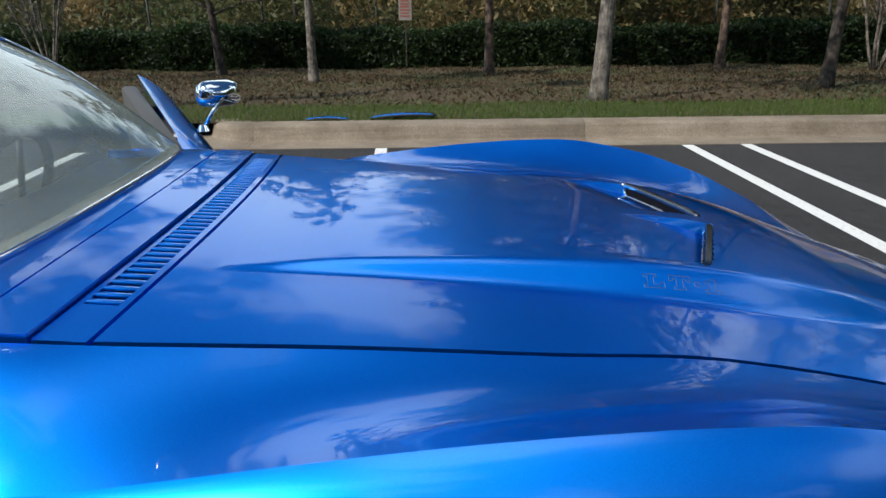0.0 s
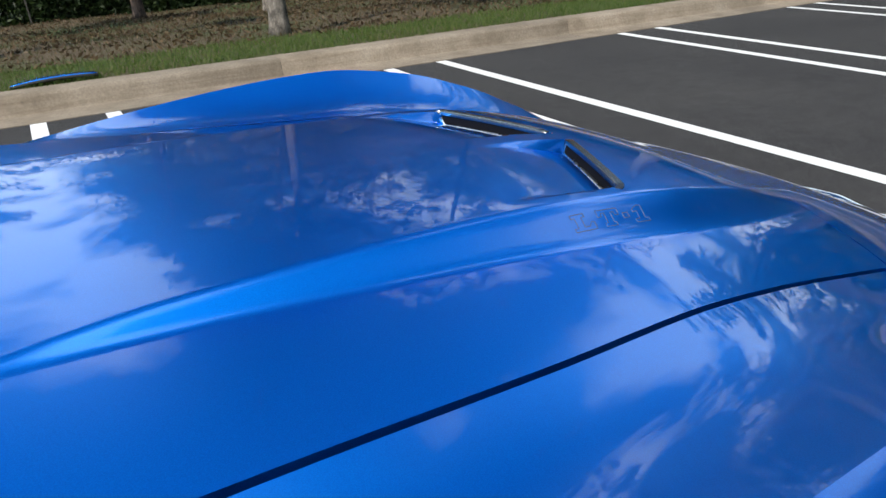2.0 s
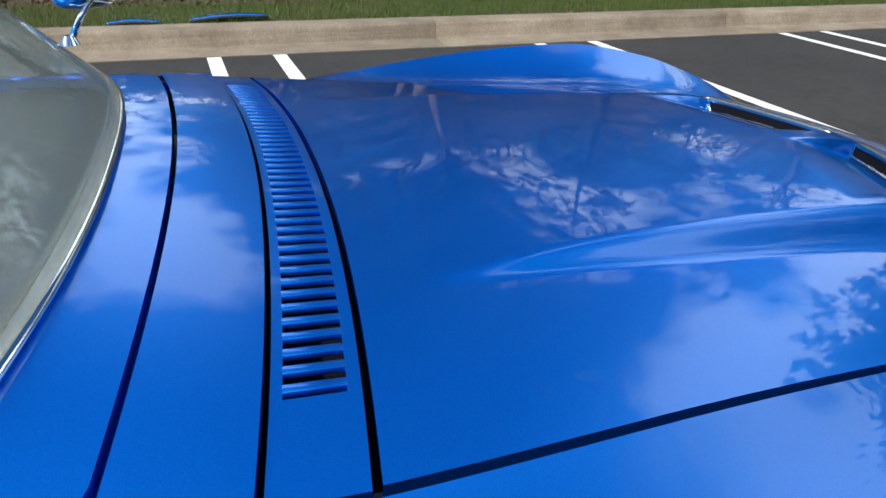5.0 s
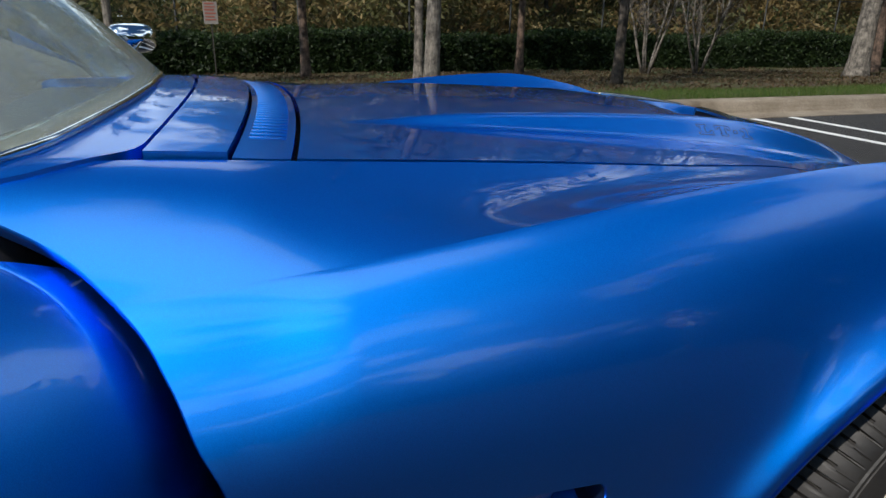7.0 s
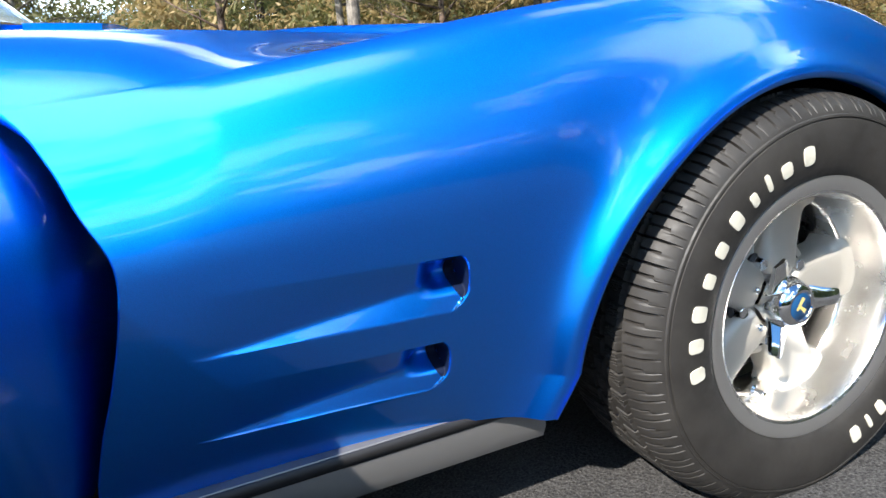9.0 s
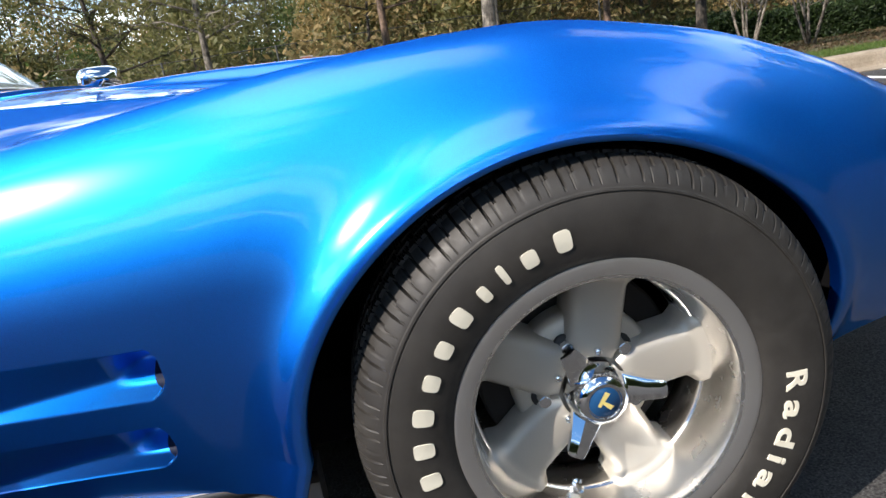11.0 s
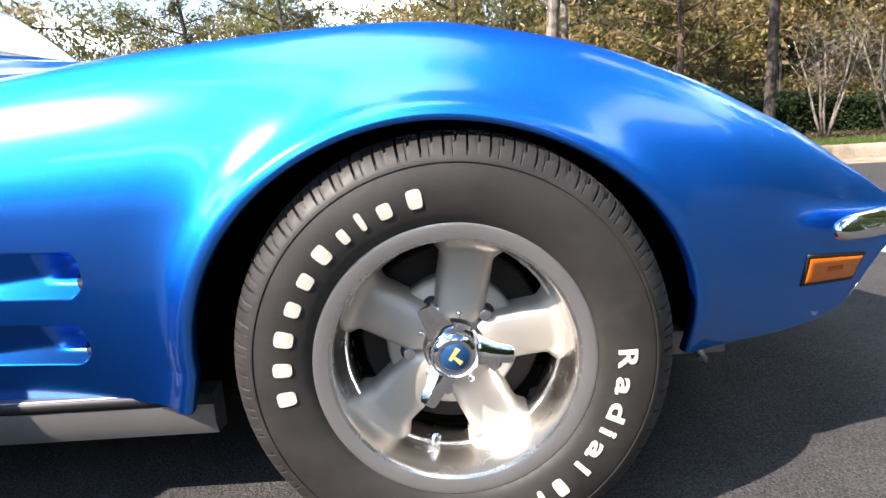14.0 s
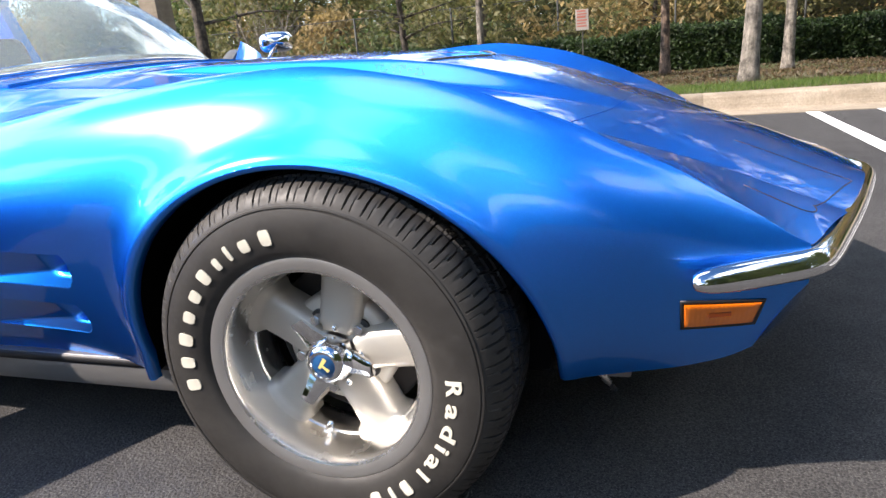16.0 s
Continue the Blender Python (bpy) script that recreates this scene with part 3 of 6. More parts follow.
def vent_shift(x, s):
    """How far the lower flank's mesh lines dip, to run along the vents."""
    hold = smooth01(s * 7) * smooth01((1 - s) * 6)
    return VENT_SLOPE * np.clip(np.asarray(x) + 0.56, -0.45, 0.0) * hold


def vent_depth(x, z):
    """Wedges pressed in behind the front wheel: they deepen forwards to a rounded mouth; a ledge below, a leaning floor above it."""
    d = np.zeros(np.broadcast(x, z).shape)
    for fx, zb, zt, ln in VENTS:
        tilt = np.clip(x - fx, -0.45, 0.02) * VENT_SLOPE
        b, top = zb + tilt, zt + tilt
        h = zt - zb
        e = (z - (b + top) / 2) / (h / 2)
        t = np.clip((x - (fx - ln)) / ln, 0, 1)
        deep = 0.021 * t ** 1.1
        mouth = 0.036 * smooth01((x - (fx - 0.070)) / 0.042) * smooth01((z - (b + 0.022)) / 0.026)
        low = (z - b) * (0.80 - 0.45 * t) + 0.8 * mouth
        high = np.minimum((top - z) * 3.0, deep * (top - z) / h * 1.75 + mouth)
        end = fx - 0.028 * np.clip(-e, 0, 1) ** 2.4 - 0.011 * np.clip(e, 0, 1) ** 4
        front = (end - x) * 11.0
        a = 1100.0
        k = -np.log(np.exp(-a * np.clip(high, -0.05, 0.3)) + np.exp(-a * np.clip(low, -0.05, 0.3)) + np.exp(-a * np.clip(front, -0.05, 0.3))) / a
        bead = 0.0010 * np.exp(-((z - b + 0.0006) / 0.0016) ** 2) * smooth01((x - (fx - ln)) / 0.06) * smooth01((fx - 0.022 - x) / 0.012)
        d = np.maximum(d, np.clip(k, 0, 1)) - bead
    return d


def side_y(x, z):
    w = np.linspace(0, 2, 240)
    y, zz = side_point(np.full_like(w, x), w)
    return float(np.interp(-z, -zz, y))


car = thing("sports_car", "metallic blue vintage sports car with both doors open", "car", at=(0, CAR_Y, 0))


def make_fender(side):
    s_rows = np.r_[np.linspace(-1, -0.6, 150)[:-1], np.arange(-0.6, -0.52, 0.0011), np.arange(-0.52, 0.3, 0.004), np.linspace(0.3, 1.0, 130)]
    v_top = np.linspace(0, 1, 22)
    edges = []
    for _, lo, hi, _ in VENTS:
        for e in (lo, hi):
            s = (0.52 - e) / (0.52 - 0.2165)
            edges += [s - 0.003, s + 0.0005, s + 0.003]
    w_side = np.r_[np.linspace(0, 1, 60)[1:], 1 + np.sort(np.r_[np.linspace(0, 1, 150)[1:], edges])]
    nt_, ns_ = len(v_top), len(w_side)
    n = nt_ + ns_
    P = np.zeros((len(s_rows), n, 3))
    inside = np.zeros((len(s_rows), n), bool)
    w_all = np.r_[np.zeros(nt_), w_side]
    z_ref = np.r_[np.full(nt_, 0.80), side_point(np.full(ns_, -0.96), w_side)[1]]
    rear = door_edge(z_ref)
    rear[:nt_] = Curve((0, -1.30), (0.3, -1.195), (0.55, -1.117), (0.75, -1.062), (1.0, -1.0138))(v_top)
    front = np.where(w_all <= 1, 0.772, 0.772 - 0.072 * np.clip(w_all - 1, 0, 1) ** 1.2)
    for i, s in enumerate(s_rows):
        base_y = np.r_[gap_y(min(s, 0.8)) + (ridge_y(min(s, 0.8)) - gap_y(min(s, 0.8))) * v_top, np.full(ns_, 0.7)]
        fx = front.copy()
        fx[:nt_] = nose_x(base_y[:nt_])
        if s < -0.6:
            x = -0.6 + (s + 0.6) / 0.4 * (-0.6 - rear)
        elif s <= 0.3:
            x = np.full(n, s)
        else:
            x = 0.3 + (s - 0.3) / 0.7 * (fx - 0.3)
        yt = gap_y(x[:nt_]) + 0.004 + (ridge_y(x[:nt_]) - gap_y(x[:nt_]) - 0.004) * v_top
        P[i, :nt_] = np.c_[x[:nt_], yt, top_z(x[:nt_], yt + 1e-6)]
        s_low = np.clip(w_side - 1, 0, 1)
        span = wide_z(x[nt_:]) - foot_z(x[nt_:])
        w_eff = np.where(w_side > 1, w_side - vent_shift(x[nt_:], s_low) / span, w_side)
        ys, zs = side_point(x[nt_:], w_eff)
        d = arch_distance(x[nt_:], zs)
        ins = d < 0
        ys = ys - vent_depth(x[nt_:], zs) * (w_side > 0.8)
        xs = x[nt_:].copy()
        up = ins & (zs >= ARCH_Z)
        rr = np.maximum(np.hypot(xs - ARCH_X, zs - ARCH_Z), 1e-4)
        k = arch_radius(xs - ARCH_X, zs - ARCH_Z) / rr
        nx, nz = ARCH_X + (xs - ARCH_X) * k, ARCH_Z + (zs - ARCH_Z) * k
        xs, zs2 = np.where(up, nx, xs), np.where(up, nz, zs)
        low = ins & (zs < ARCH_Z)
        xs = np.where(low, ARCH_X + np.sign(xs - ARCH_X) * arch_radius(xs - ARCH_X, zs - ARCH_Z), xs)
        P[i, nt_:] = np.c_[xs, ys, zs2]
        inside[i, nt_:] = ins
    # the rear edge is folded in towards the door opening
    fold = [P[0] + np.c_[np.full(n, dx), -dd * np.clip(w_all * 1.5 + 0.35, 0, 1), -dd * np.clip(1 - w_all * 1.5, 0, 1)] for dx, dd in ((0.004, 0.018), (-0.0022, 0.005), (-0.0018, 0.0018))]
    P = np.concatenate([np.array(fold), P])
    inside = np.concatenate([inside[:1], inside[:1], inside[:1], inside])
    keep = ~(inside[:-1, :-1] & inside[1:, :-1] & inside[1:, 1:] & inside[:-1, 1:])
    P[:, :, 1] *= side
    f = grid_faces(len(P), n, keep, flip=side < 0)
    ob = link_mesh("front_fender", P.reshape(-1, 3), f, PAINT_BLUE, car, sharp=38)
    # the crease along the top stays crisp until it has rolled out
    crest = np.zeros(len(P) * n, bool)
    crest.reshape(len(P), n)[:, nt_ - 1] = True
    flag = ob.data.attributes["sharp_edge"].data
    for e in ob.data.edges:
        p, q = e.vertices
        if crest[p] and crest[q]:
            flag[e.index].value = bool(rounded(P.reshape(-1, 3)[p][0]) < 0.97)
    # mouths at the front end of the vents: a navy skin, their shade painted on
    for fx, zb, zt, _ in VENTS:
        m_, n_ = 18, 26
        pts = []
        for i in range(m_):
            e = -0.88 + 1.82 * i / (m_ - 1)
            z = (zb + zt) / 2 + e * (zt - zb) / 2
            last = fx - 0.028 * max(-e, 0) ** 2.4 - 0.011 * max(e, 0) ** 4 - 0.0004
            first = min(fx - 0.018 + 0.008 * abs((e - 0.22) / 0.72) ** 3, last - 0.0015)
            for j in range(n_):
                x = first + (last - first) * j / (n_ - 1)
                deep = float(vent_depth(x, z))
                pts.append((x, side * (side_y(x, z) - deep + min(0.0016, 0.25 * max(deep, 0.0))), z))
        link_mesh("vent_mouth_shade", pts, grid_faces(m_, n_, flip=side > 0), VENT_SHADE, ob, "vent mouth with its shade painted navy")
    # rolled lip of the wheel opening; the near-black well behind carries its shade as colour
    path = [(ARCH_X - float(arch_radius(-1.0, z - ARCH_Z)), z) for z in np.linspace(0.214, ARCH_Z, 7)[:-1]]
    for a in np.linspace(0, math.pi, 90):
        rr = float(arch_radius(-math.cos(a), math.sin(a)))
        path.append((ARCH_X - rr * math.cos(a), ARCH_Z + rr * math.sin(a)))
    path += [(path[-1][0], z) for z in np.linspace(ARCH_Z, 0.240, 4)[1:]]
    rings, well = [], []
    for x, z in path:
        y = side_y(x, max(z, float(foot_z(x)) + 0.001))
        dx, dz = ARCH_X - x, (ARCH_Z - z if z > ARCH_Z else 0.0)
        ln = max(math.hypot(dx, dz), 1e-6)
        dx, dz = dx / ln, dz / ln
        rings.append([(x - dx * 0.003, side * (y + 0.0014), z - dz * 0.003), (x, side * (y + 0.0014), z), (x + dx * 0.004, side * (y - 0.001), z + dz * 0.004), (x + dx * 0.006, side * (y - 0.005), z + dz * 0.006),
                      (x + dx * 0.006, side * (y - 0.022), z + dz * 0.006), (x - dx * 0.012, side * (y - 0.026), z - dz * 0.012)])
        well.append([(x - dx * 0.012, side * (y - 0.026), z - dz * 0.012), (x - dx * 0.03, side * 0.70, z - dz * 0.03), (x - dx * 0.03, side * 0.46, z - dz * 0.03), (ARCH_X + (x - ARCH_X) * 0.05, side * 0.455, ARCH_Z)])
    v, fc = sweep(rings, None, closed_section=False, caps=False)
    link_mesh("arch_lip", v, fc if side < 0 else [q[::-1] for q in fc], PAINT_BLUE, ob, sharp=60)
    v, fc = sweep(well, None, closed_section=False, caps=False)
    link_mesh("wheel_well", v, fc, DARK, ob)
    return ob


make_fender(-1)
make_fender(1)


def panel(name, X, Y, mat, parent, drop=0.018, lift=0.0, scoops=True, label="", z_fn=None):
    """A sheet over the car's upper shape with its edges turned down."""
    m, n = X.shape
    Z = (z_fn or (lambda a, b: top_z(a, b, scoops)))(X, Y) + lift
    P = np.stack([X, Y, Z], -1)
    big = np.zeros((m + 2, n + 2, 3))
    big[1:-1, 1:-1] = P
    big[0, 1:-1], big[-1, 1:-1] = P[0], P[-1]
    big[1:-1, 0], big[1:-1, -1] = P[:, 0], P[:, -1]
    for a, b, c, d in ((0, 0, 0, 0), (0, -1, 0, -1), (-1, 0, -1, 0), (-1, -1, -1, -1)):
        big[a, b] = P[c, d]
    edge = np.zeros((m + 2, n + 2), bool)
    edge[0], edge[-1], edge[:, 0], edge[:, -1] = True, True, True, True
    big[edge, 2] -= drop
    return link_mesh(name, big.reshape(-1, 3), grid_faces(m + 2, n + 2), mat, parent, label, sharp=35)


def hood_grid():
    u = np.linspace(0, 1, 236)[:, None]
    v = np.sign(np.linspace(-1, 1, 181)) * np.abs(np.linspace(-1, 1, 181))
    X = np.zeros((236, 181))
    y0 = v[None, :] * 0.48
    for _ in range(3):
        X = (hood_rear(y0) + 0.001) * (1 - u) + (hood_front(y0) - 0.0004) * u
        y0 = v[None, :] * (gap_y(X) - 0.004)
    return X, y0


hx, hy = hood_grid()
hood = panel("hood", hx, hy, PAINT_BLUE, car, 0.02, label="blue hood with raised centre bulge")

# nose skin ahead of the hood
vv = np.linspace(-1, 1, 121)[None, :]
uu = np.linspace(0, 1, 60)[:, None]
ny = vv * 0.452
nX = (hood_front(ny) + 0.0003) * (1 - uu) + nose_x(ny) * uu
nY = vv * (gap_y(nX) + 0.002)
panel("nose_panel", nX, nY, PAINT_BLUE, car, 0.02)

# near-black sheet under the hood; the shut lines' shade is in its colour
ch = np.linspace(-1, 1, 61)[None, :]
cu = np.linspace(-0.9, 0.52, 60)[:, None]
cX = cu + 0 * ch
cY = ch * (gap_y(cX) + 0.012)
link_mesh("gap_shade_sheet", np.stack([cX, cY, top_z(cX, cY, False) - 0.065], -1).reshape(-1, 3), grid_faces(60, 61), DARK, car)
for sgn in (-1, 1):
    xs_ = np.linspace(-1.05, 0.40, 80)
    v = []
    for x in xs_:
        gz, gy = float(gap_z(x)), float(gap_y(x))
        v += [(x, sgn * (gy - 0.010), gz - 0.012), (x, sgn * (gy + 0.012), gz - 0.012)]
    link_mesh("weatherstrip", v, grid_faces(80, 2, flip=sgn < 0), BLACK_RUBBER, car)


def make_scoop(sgn):
    """Chrome-framed mouth at the end of a sunken floor."""
    n = 26
    ys = np.linspace(0.030, 0.246, n)
    top, low = [], []
    for y in ys:
        x = scoop_line(y)
        zt = float(top_z(x + 0.004, y, False))
        zl = float(top_z(x - 0.003, y, True))
        top.append((x, y, zt))
        low.append((x - 0.002, y, zl))
    # flat near-black strip closes the mouth, in place of the shade inside
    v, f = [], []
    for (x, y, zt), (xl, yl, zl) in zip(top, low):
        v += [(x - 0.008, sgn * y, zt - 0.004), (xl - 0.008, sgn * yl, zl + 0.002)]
    link_mesh("scoop_shade", v, grid_faces(n, 2), DARK, hood)
    # frame: along the top, rounding down at the outer end
    pts = [Vector((x - 0.006, sgn * y, z + 0.0015)) for x, y, z in top]
    pts = [Vector((low[0][0] - 0.006, sgn * (low[0][1] - 0.001), low[0][2] + 0.004))] + pts
    xo, yo, zo = top[-1]
    zl = low[-1][2]
    for k in range(1, 6):
        a = math.pi / 2 * k / 5
        pts.append(Vector((xo - 0.006 - 0.022 * (1 - math.cos(a)), sgn * (yo + 0.012 * math.sin(a)), zo + 0.0015 - (zo - zl - 0.004) * (1 - math.cos(a)) * 0.5)))
    rings = []
    for i, p in enumerate(pts):
        a, b = pts[max(i - 1, 0)], pts[min(i + 1, len(pts) - 1)]
        d = (b - a).normalized()
        back = Vector((-1, -0.4 * sgn, 0)).normalized()
        upv = d.cross(back).normalized()
        if upv.z < 0:
            upv = -upv
        out = upv.cross(d).normalized()
        if out.x > 0:
            out = -out
        rings.append([p + out * a_ + upv * b_ for a_, b_ in ((0.005, 0.001), (0.003, 0.0035), (-0.006, 0.0035), (-0.007, 0.0), (-0.004, -0.006), (0.004, -0.006))])
    vr, fr = sweep(rings, None)
    link_mesh("scoop_trim", vr, fr, TRIM_DULL, hood, "chrome scoop trim", sharp=50)
    # pale ledge along the foot of the mouth
    pts = [(x - 0.010, sgn * y, z + 0.003) for x, y, z in low]
    vr, fr = tube(pts, 0.0035, 8)
    link_mesh("scoop_sill", vr, fr, TRIM_METAL, hood)


make_scoop(-1)
make_scoop(1)


def slab_outline(kind):
    """Outline of one broad slab-serif character in a box one unit high."""
    if kind == "L":
        return [(0, 0), (1.15, 0), (1.15, 0.42), (0.95, 0.42), (0.85, 0.22), (0.55, 0.22), (0.55, 0.8), (0.72, 0.8), (0.72, 1), (0, 1), (0, 0.8), (0.2, 0.8), (0.2, 0.2), (0, 0.2)]
    if kind == "T":
        return [(0.28, 0), (0.92, 0), (0.92, 0.2), (0.78, 0.2), (0.78, 0.8), (0.95, 0.8), (1.0, 0.6), (1.2, 0.6), (1.2, 1), (0, 1), (0, 0.6), (0.2, 0.6), (0.25, 0.8), (0.42, 0.8), (0.42, 0.2), (0.28, 0.2)]
    if kind == "-":
        return [(0, 0.36), (0.3, 0.36), (0.3, 0.66), (0, 0.66)]
    return [(0, 0), (0.8, 0), (0.8, 0.2), (0.58, 0.2), (0.58, 1), (0.3, 1), (0, 0.78), (0, 0.62), (0.24, 0.7), (0.24, 0.2), (0, 0.2)]


def make_badge(sgn):
    """The characters LT-1 in thin raised outline on the flank of the bulge."""
    height, wide = 0.0165, 0.0255
    acc = ([], [])
    at = 0.0
    for kind, step in (("L", 1.42), ("T", 1.45), ("-", 0.62), ("1", 0.8)):
        pts = slab_outline(kind)
        fine = []
        for (x0, y0), (x1, y1) in zip(pts, pts[1:] + pts[:1]):
            fine += [(x0 + (x1 - x0) * k / 3, y0 + (y1 - y0) * k / 3) for k in range(3)]
        fine.append(fine[0])
        line = []
        for u, w in fine:
            x = -0.074 + (at + u) * wide * 1.12
            y = 0.3095 - w * height
            if sgn > 0:
                x = -0.02 - (x + 0.02)
            line.append((x, sgn * y, float(top_z(x, y, False)) + 0.0004))
        add_mesh(acc, tube(line, 0.00042, 5))
        at += step
    link_mesh("badge_lettering", acc[0], acc[1], DECAL_EDGE, hood, "thin outlined engine badge lettering")


make_badge(-1)
make_badge(1)

# ---------------------------------------------------------------- cowl and windscreen
cy = np.linspace(-1, 1, 71)[None, :]


def cowl_strip(name, a, b, rows, lift=0.0, ends=0.535, mat=PAINT_BLUE, drop=0.02, label="", y0=None, y1=None):
    u = np.linspace(0, 1, rows)[:, None]
    Y = cy * ends if y0 is None else (y0 + (y1 - y0) * (cy + 1) / 2)
    Y = Y + 0 * u
    X = (b + rear_bow(Y)) * (1 - u) + (a + rear_bow(Y)) * u
    return panel(name, X, Y, mat, car, drop, lift, False, label)


cowl_strip("grille_front_strip", -0.840, -0.851, 3)
cowl_strip("grille_rear_strip", -0.898, -0.907, 3)
cowl_strip("grille_end", -0.8505, -0.8985, 6, 0.0, y0=-0.535, y1=-0.447)
cowl_strip("grille_end", -0.8505, -0.8985, 6, 0.0, y0=0.447, y1=0.535)
# near-black sheet under the slats, coloured as the shade between them
cowl_strip("cowl_shade_sheet", -0.80, -1.0, 4, -0.035, mat=DARK)
slat_mesh = None
for i in range(45):
    y = -0.436 + i * 0.0198
    xm = -0.8745 + float(rear_bow(y))
    if slat_mesh is None:
        bm = box_bm(-0.0245, 0.0245, -0.0050, 0.0050, -0.006, 0.0, 0.0014, 2)
        ob = part("slat", bm, PAINT_BLUE, car)
        slat_mesh = ob.data
    else:
        ob = new("slat", slat_mesh)
        ob.parent = car
    dz = (float(top_z(xm + 0.02, y, False)) - float(top_z(xm - 0.02, y, False))) / 0.04
    ob.location = (xm, y, float(top_z(xm, y, False)) + 0.0005)
    ob.rotation_euler = (0, -math.atan(dz), 0)

cowl_strip("wiper_door", -0.9118, -1.0010, 10, 0.007, label="blue wiper cover panel")


def ws_base_x(y):
    return -1.135 + 0.108 * (1 - np.clip(np.abs(y) / 0.6, 0, 1) ** 2.4) - 1.2 * np.maximum(np.abs(y) - 0.5, 0.0) ** 1.5


def make_surround():
    """Panel round the foot of the windscreen, its ends sweeping back beside the pillars."""
    u = np.linspace(0, 1, 12)[:, None]
    Y = np.linspace(-0.612, 0.612, 121)[None, :] + 0 * u
    a = np.abs(Y)
    seam = Curve((0.50, -0.998), (0.525, -1.008), (0.545, -1.035), (0.565, -1.068), (0.585, -1.105), (0.602, -1.165), (0.612, -1.23))
    front = np.where(a < 0.50, -1.0080 + rear_bow(Y), seam(a) - 0.002)
    rear = np.where(a < 0.555, ws_base_x(Y), ws_base_x(Y) - 0.17 * smooth01((a - 0.555) / 0.03))
    X = rear * (1 - u) + front * u
    return panel("windscreen_surround", X, Y, PAINT_BLUE, car, 0.02, 0.005, False)


make_surround()


def ws_point(u, y):
    """u 0 at the foot of the windscreen, 1 at its header; y -1 to 1 across."""
    yb, yt = 0.660 * y, 0.545 * y
    xb = ws_base_x(yb)
    zb = top_z(xb, np.minimum(np.abs(yb), 0.60), False) + 0.010
    xt = -1.545 + 0.13 * (1 - y**2)
    zt = 1.105 + 0.035 * (1 - y**2)
    bulge = 0.022 * np.sin(np.pi * u)
    return xb + (xt - xb) * u + bulge * 0.6, yb + (yt - yb) * u, zb + (zt - zb) * u + bulge


gu, gv = np.meshgrid(np.linspace(0, 1, 24), np.linspace(-1, 1, 41), indexing="ij")
gp = np.stack(ws_point(gu, gv), -1)
ws = link_mesh("windscreen", gp.reshape(-1, 3), grid_faces(24, 41), GLASS, car, "curved tinted windscreen glass")
sol = ws.modifiers.new("thick", "SOLIDIFY")
sol.thickness = 0.006
ws.visible_shadow = False
yy = np.linspace(-1, 1, 41)
v, f = tube([Vector(ws_point(np.float64(0.0), t)) + Vector((0.004, 0, 0.001)) for t in yy], 0.0045, 8)
link_mesh("windscreen_trim", v, f, CHROME, car, "thin chrome windscreen moulding")
for sgn in (-1, 1):
    v, f = tube([Vector(ws_point(t, np.float64(sgn))) + Vector((-0.010, sgn * 0.004, -0.008)) for t in np.linspace(-0.02, 1.02, 14)], 0.008, 10)
    link_mesh("windscreen_pillar", v, f, BLACK_RUBBER, car)
    v, f = tube([Vector(ws_point(t, np.float64(sgn))) + Vector((0.008, sgn * 0.012, 0.006)) for t in np.linspace(0.0, 1.02, 14)], 0.0035, 8)
    link_mesh("pillar_moulding", v, f, CHROME, car)
v, f = tube([Vector(ws_point(np.float64(1.0), t)) + Vector((-0.012, 0, 0.002)) for t in yy], 0.022, 10)
link_mesh("windscreen_header", v, f, PAINT_BLUE, car)
v, f = tube([Vector(ws_point(np.float64(1.0), t)) + Vector((0.008, 0, 0.010)) for t in yy], 0.006, 8)
link_mesh("header_moulding", v, f, CHROME, car)


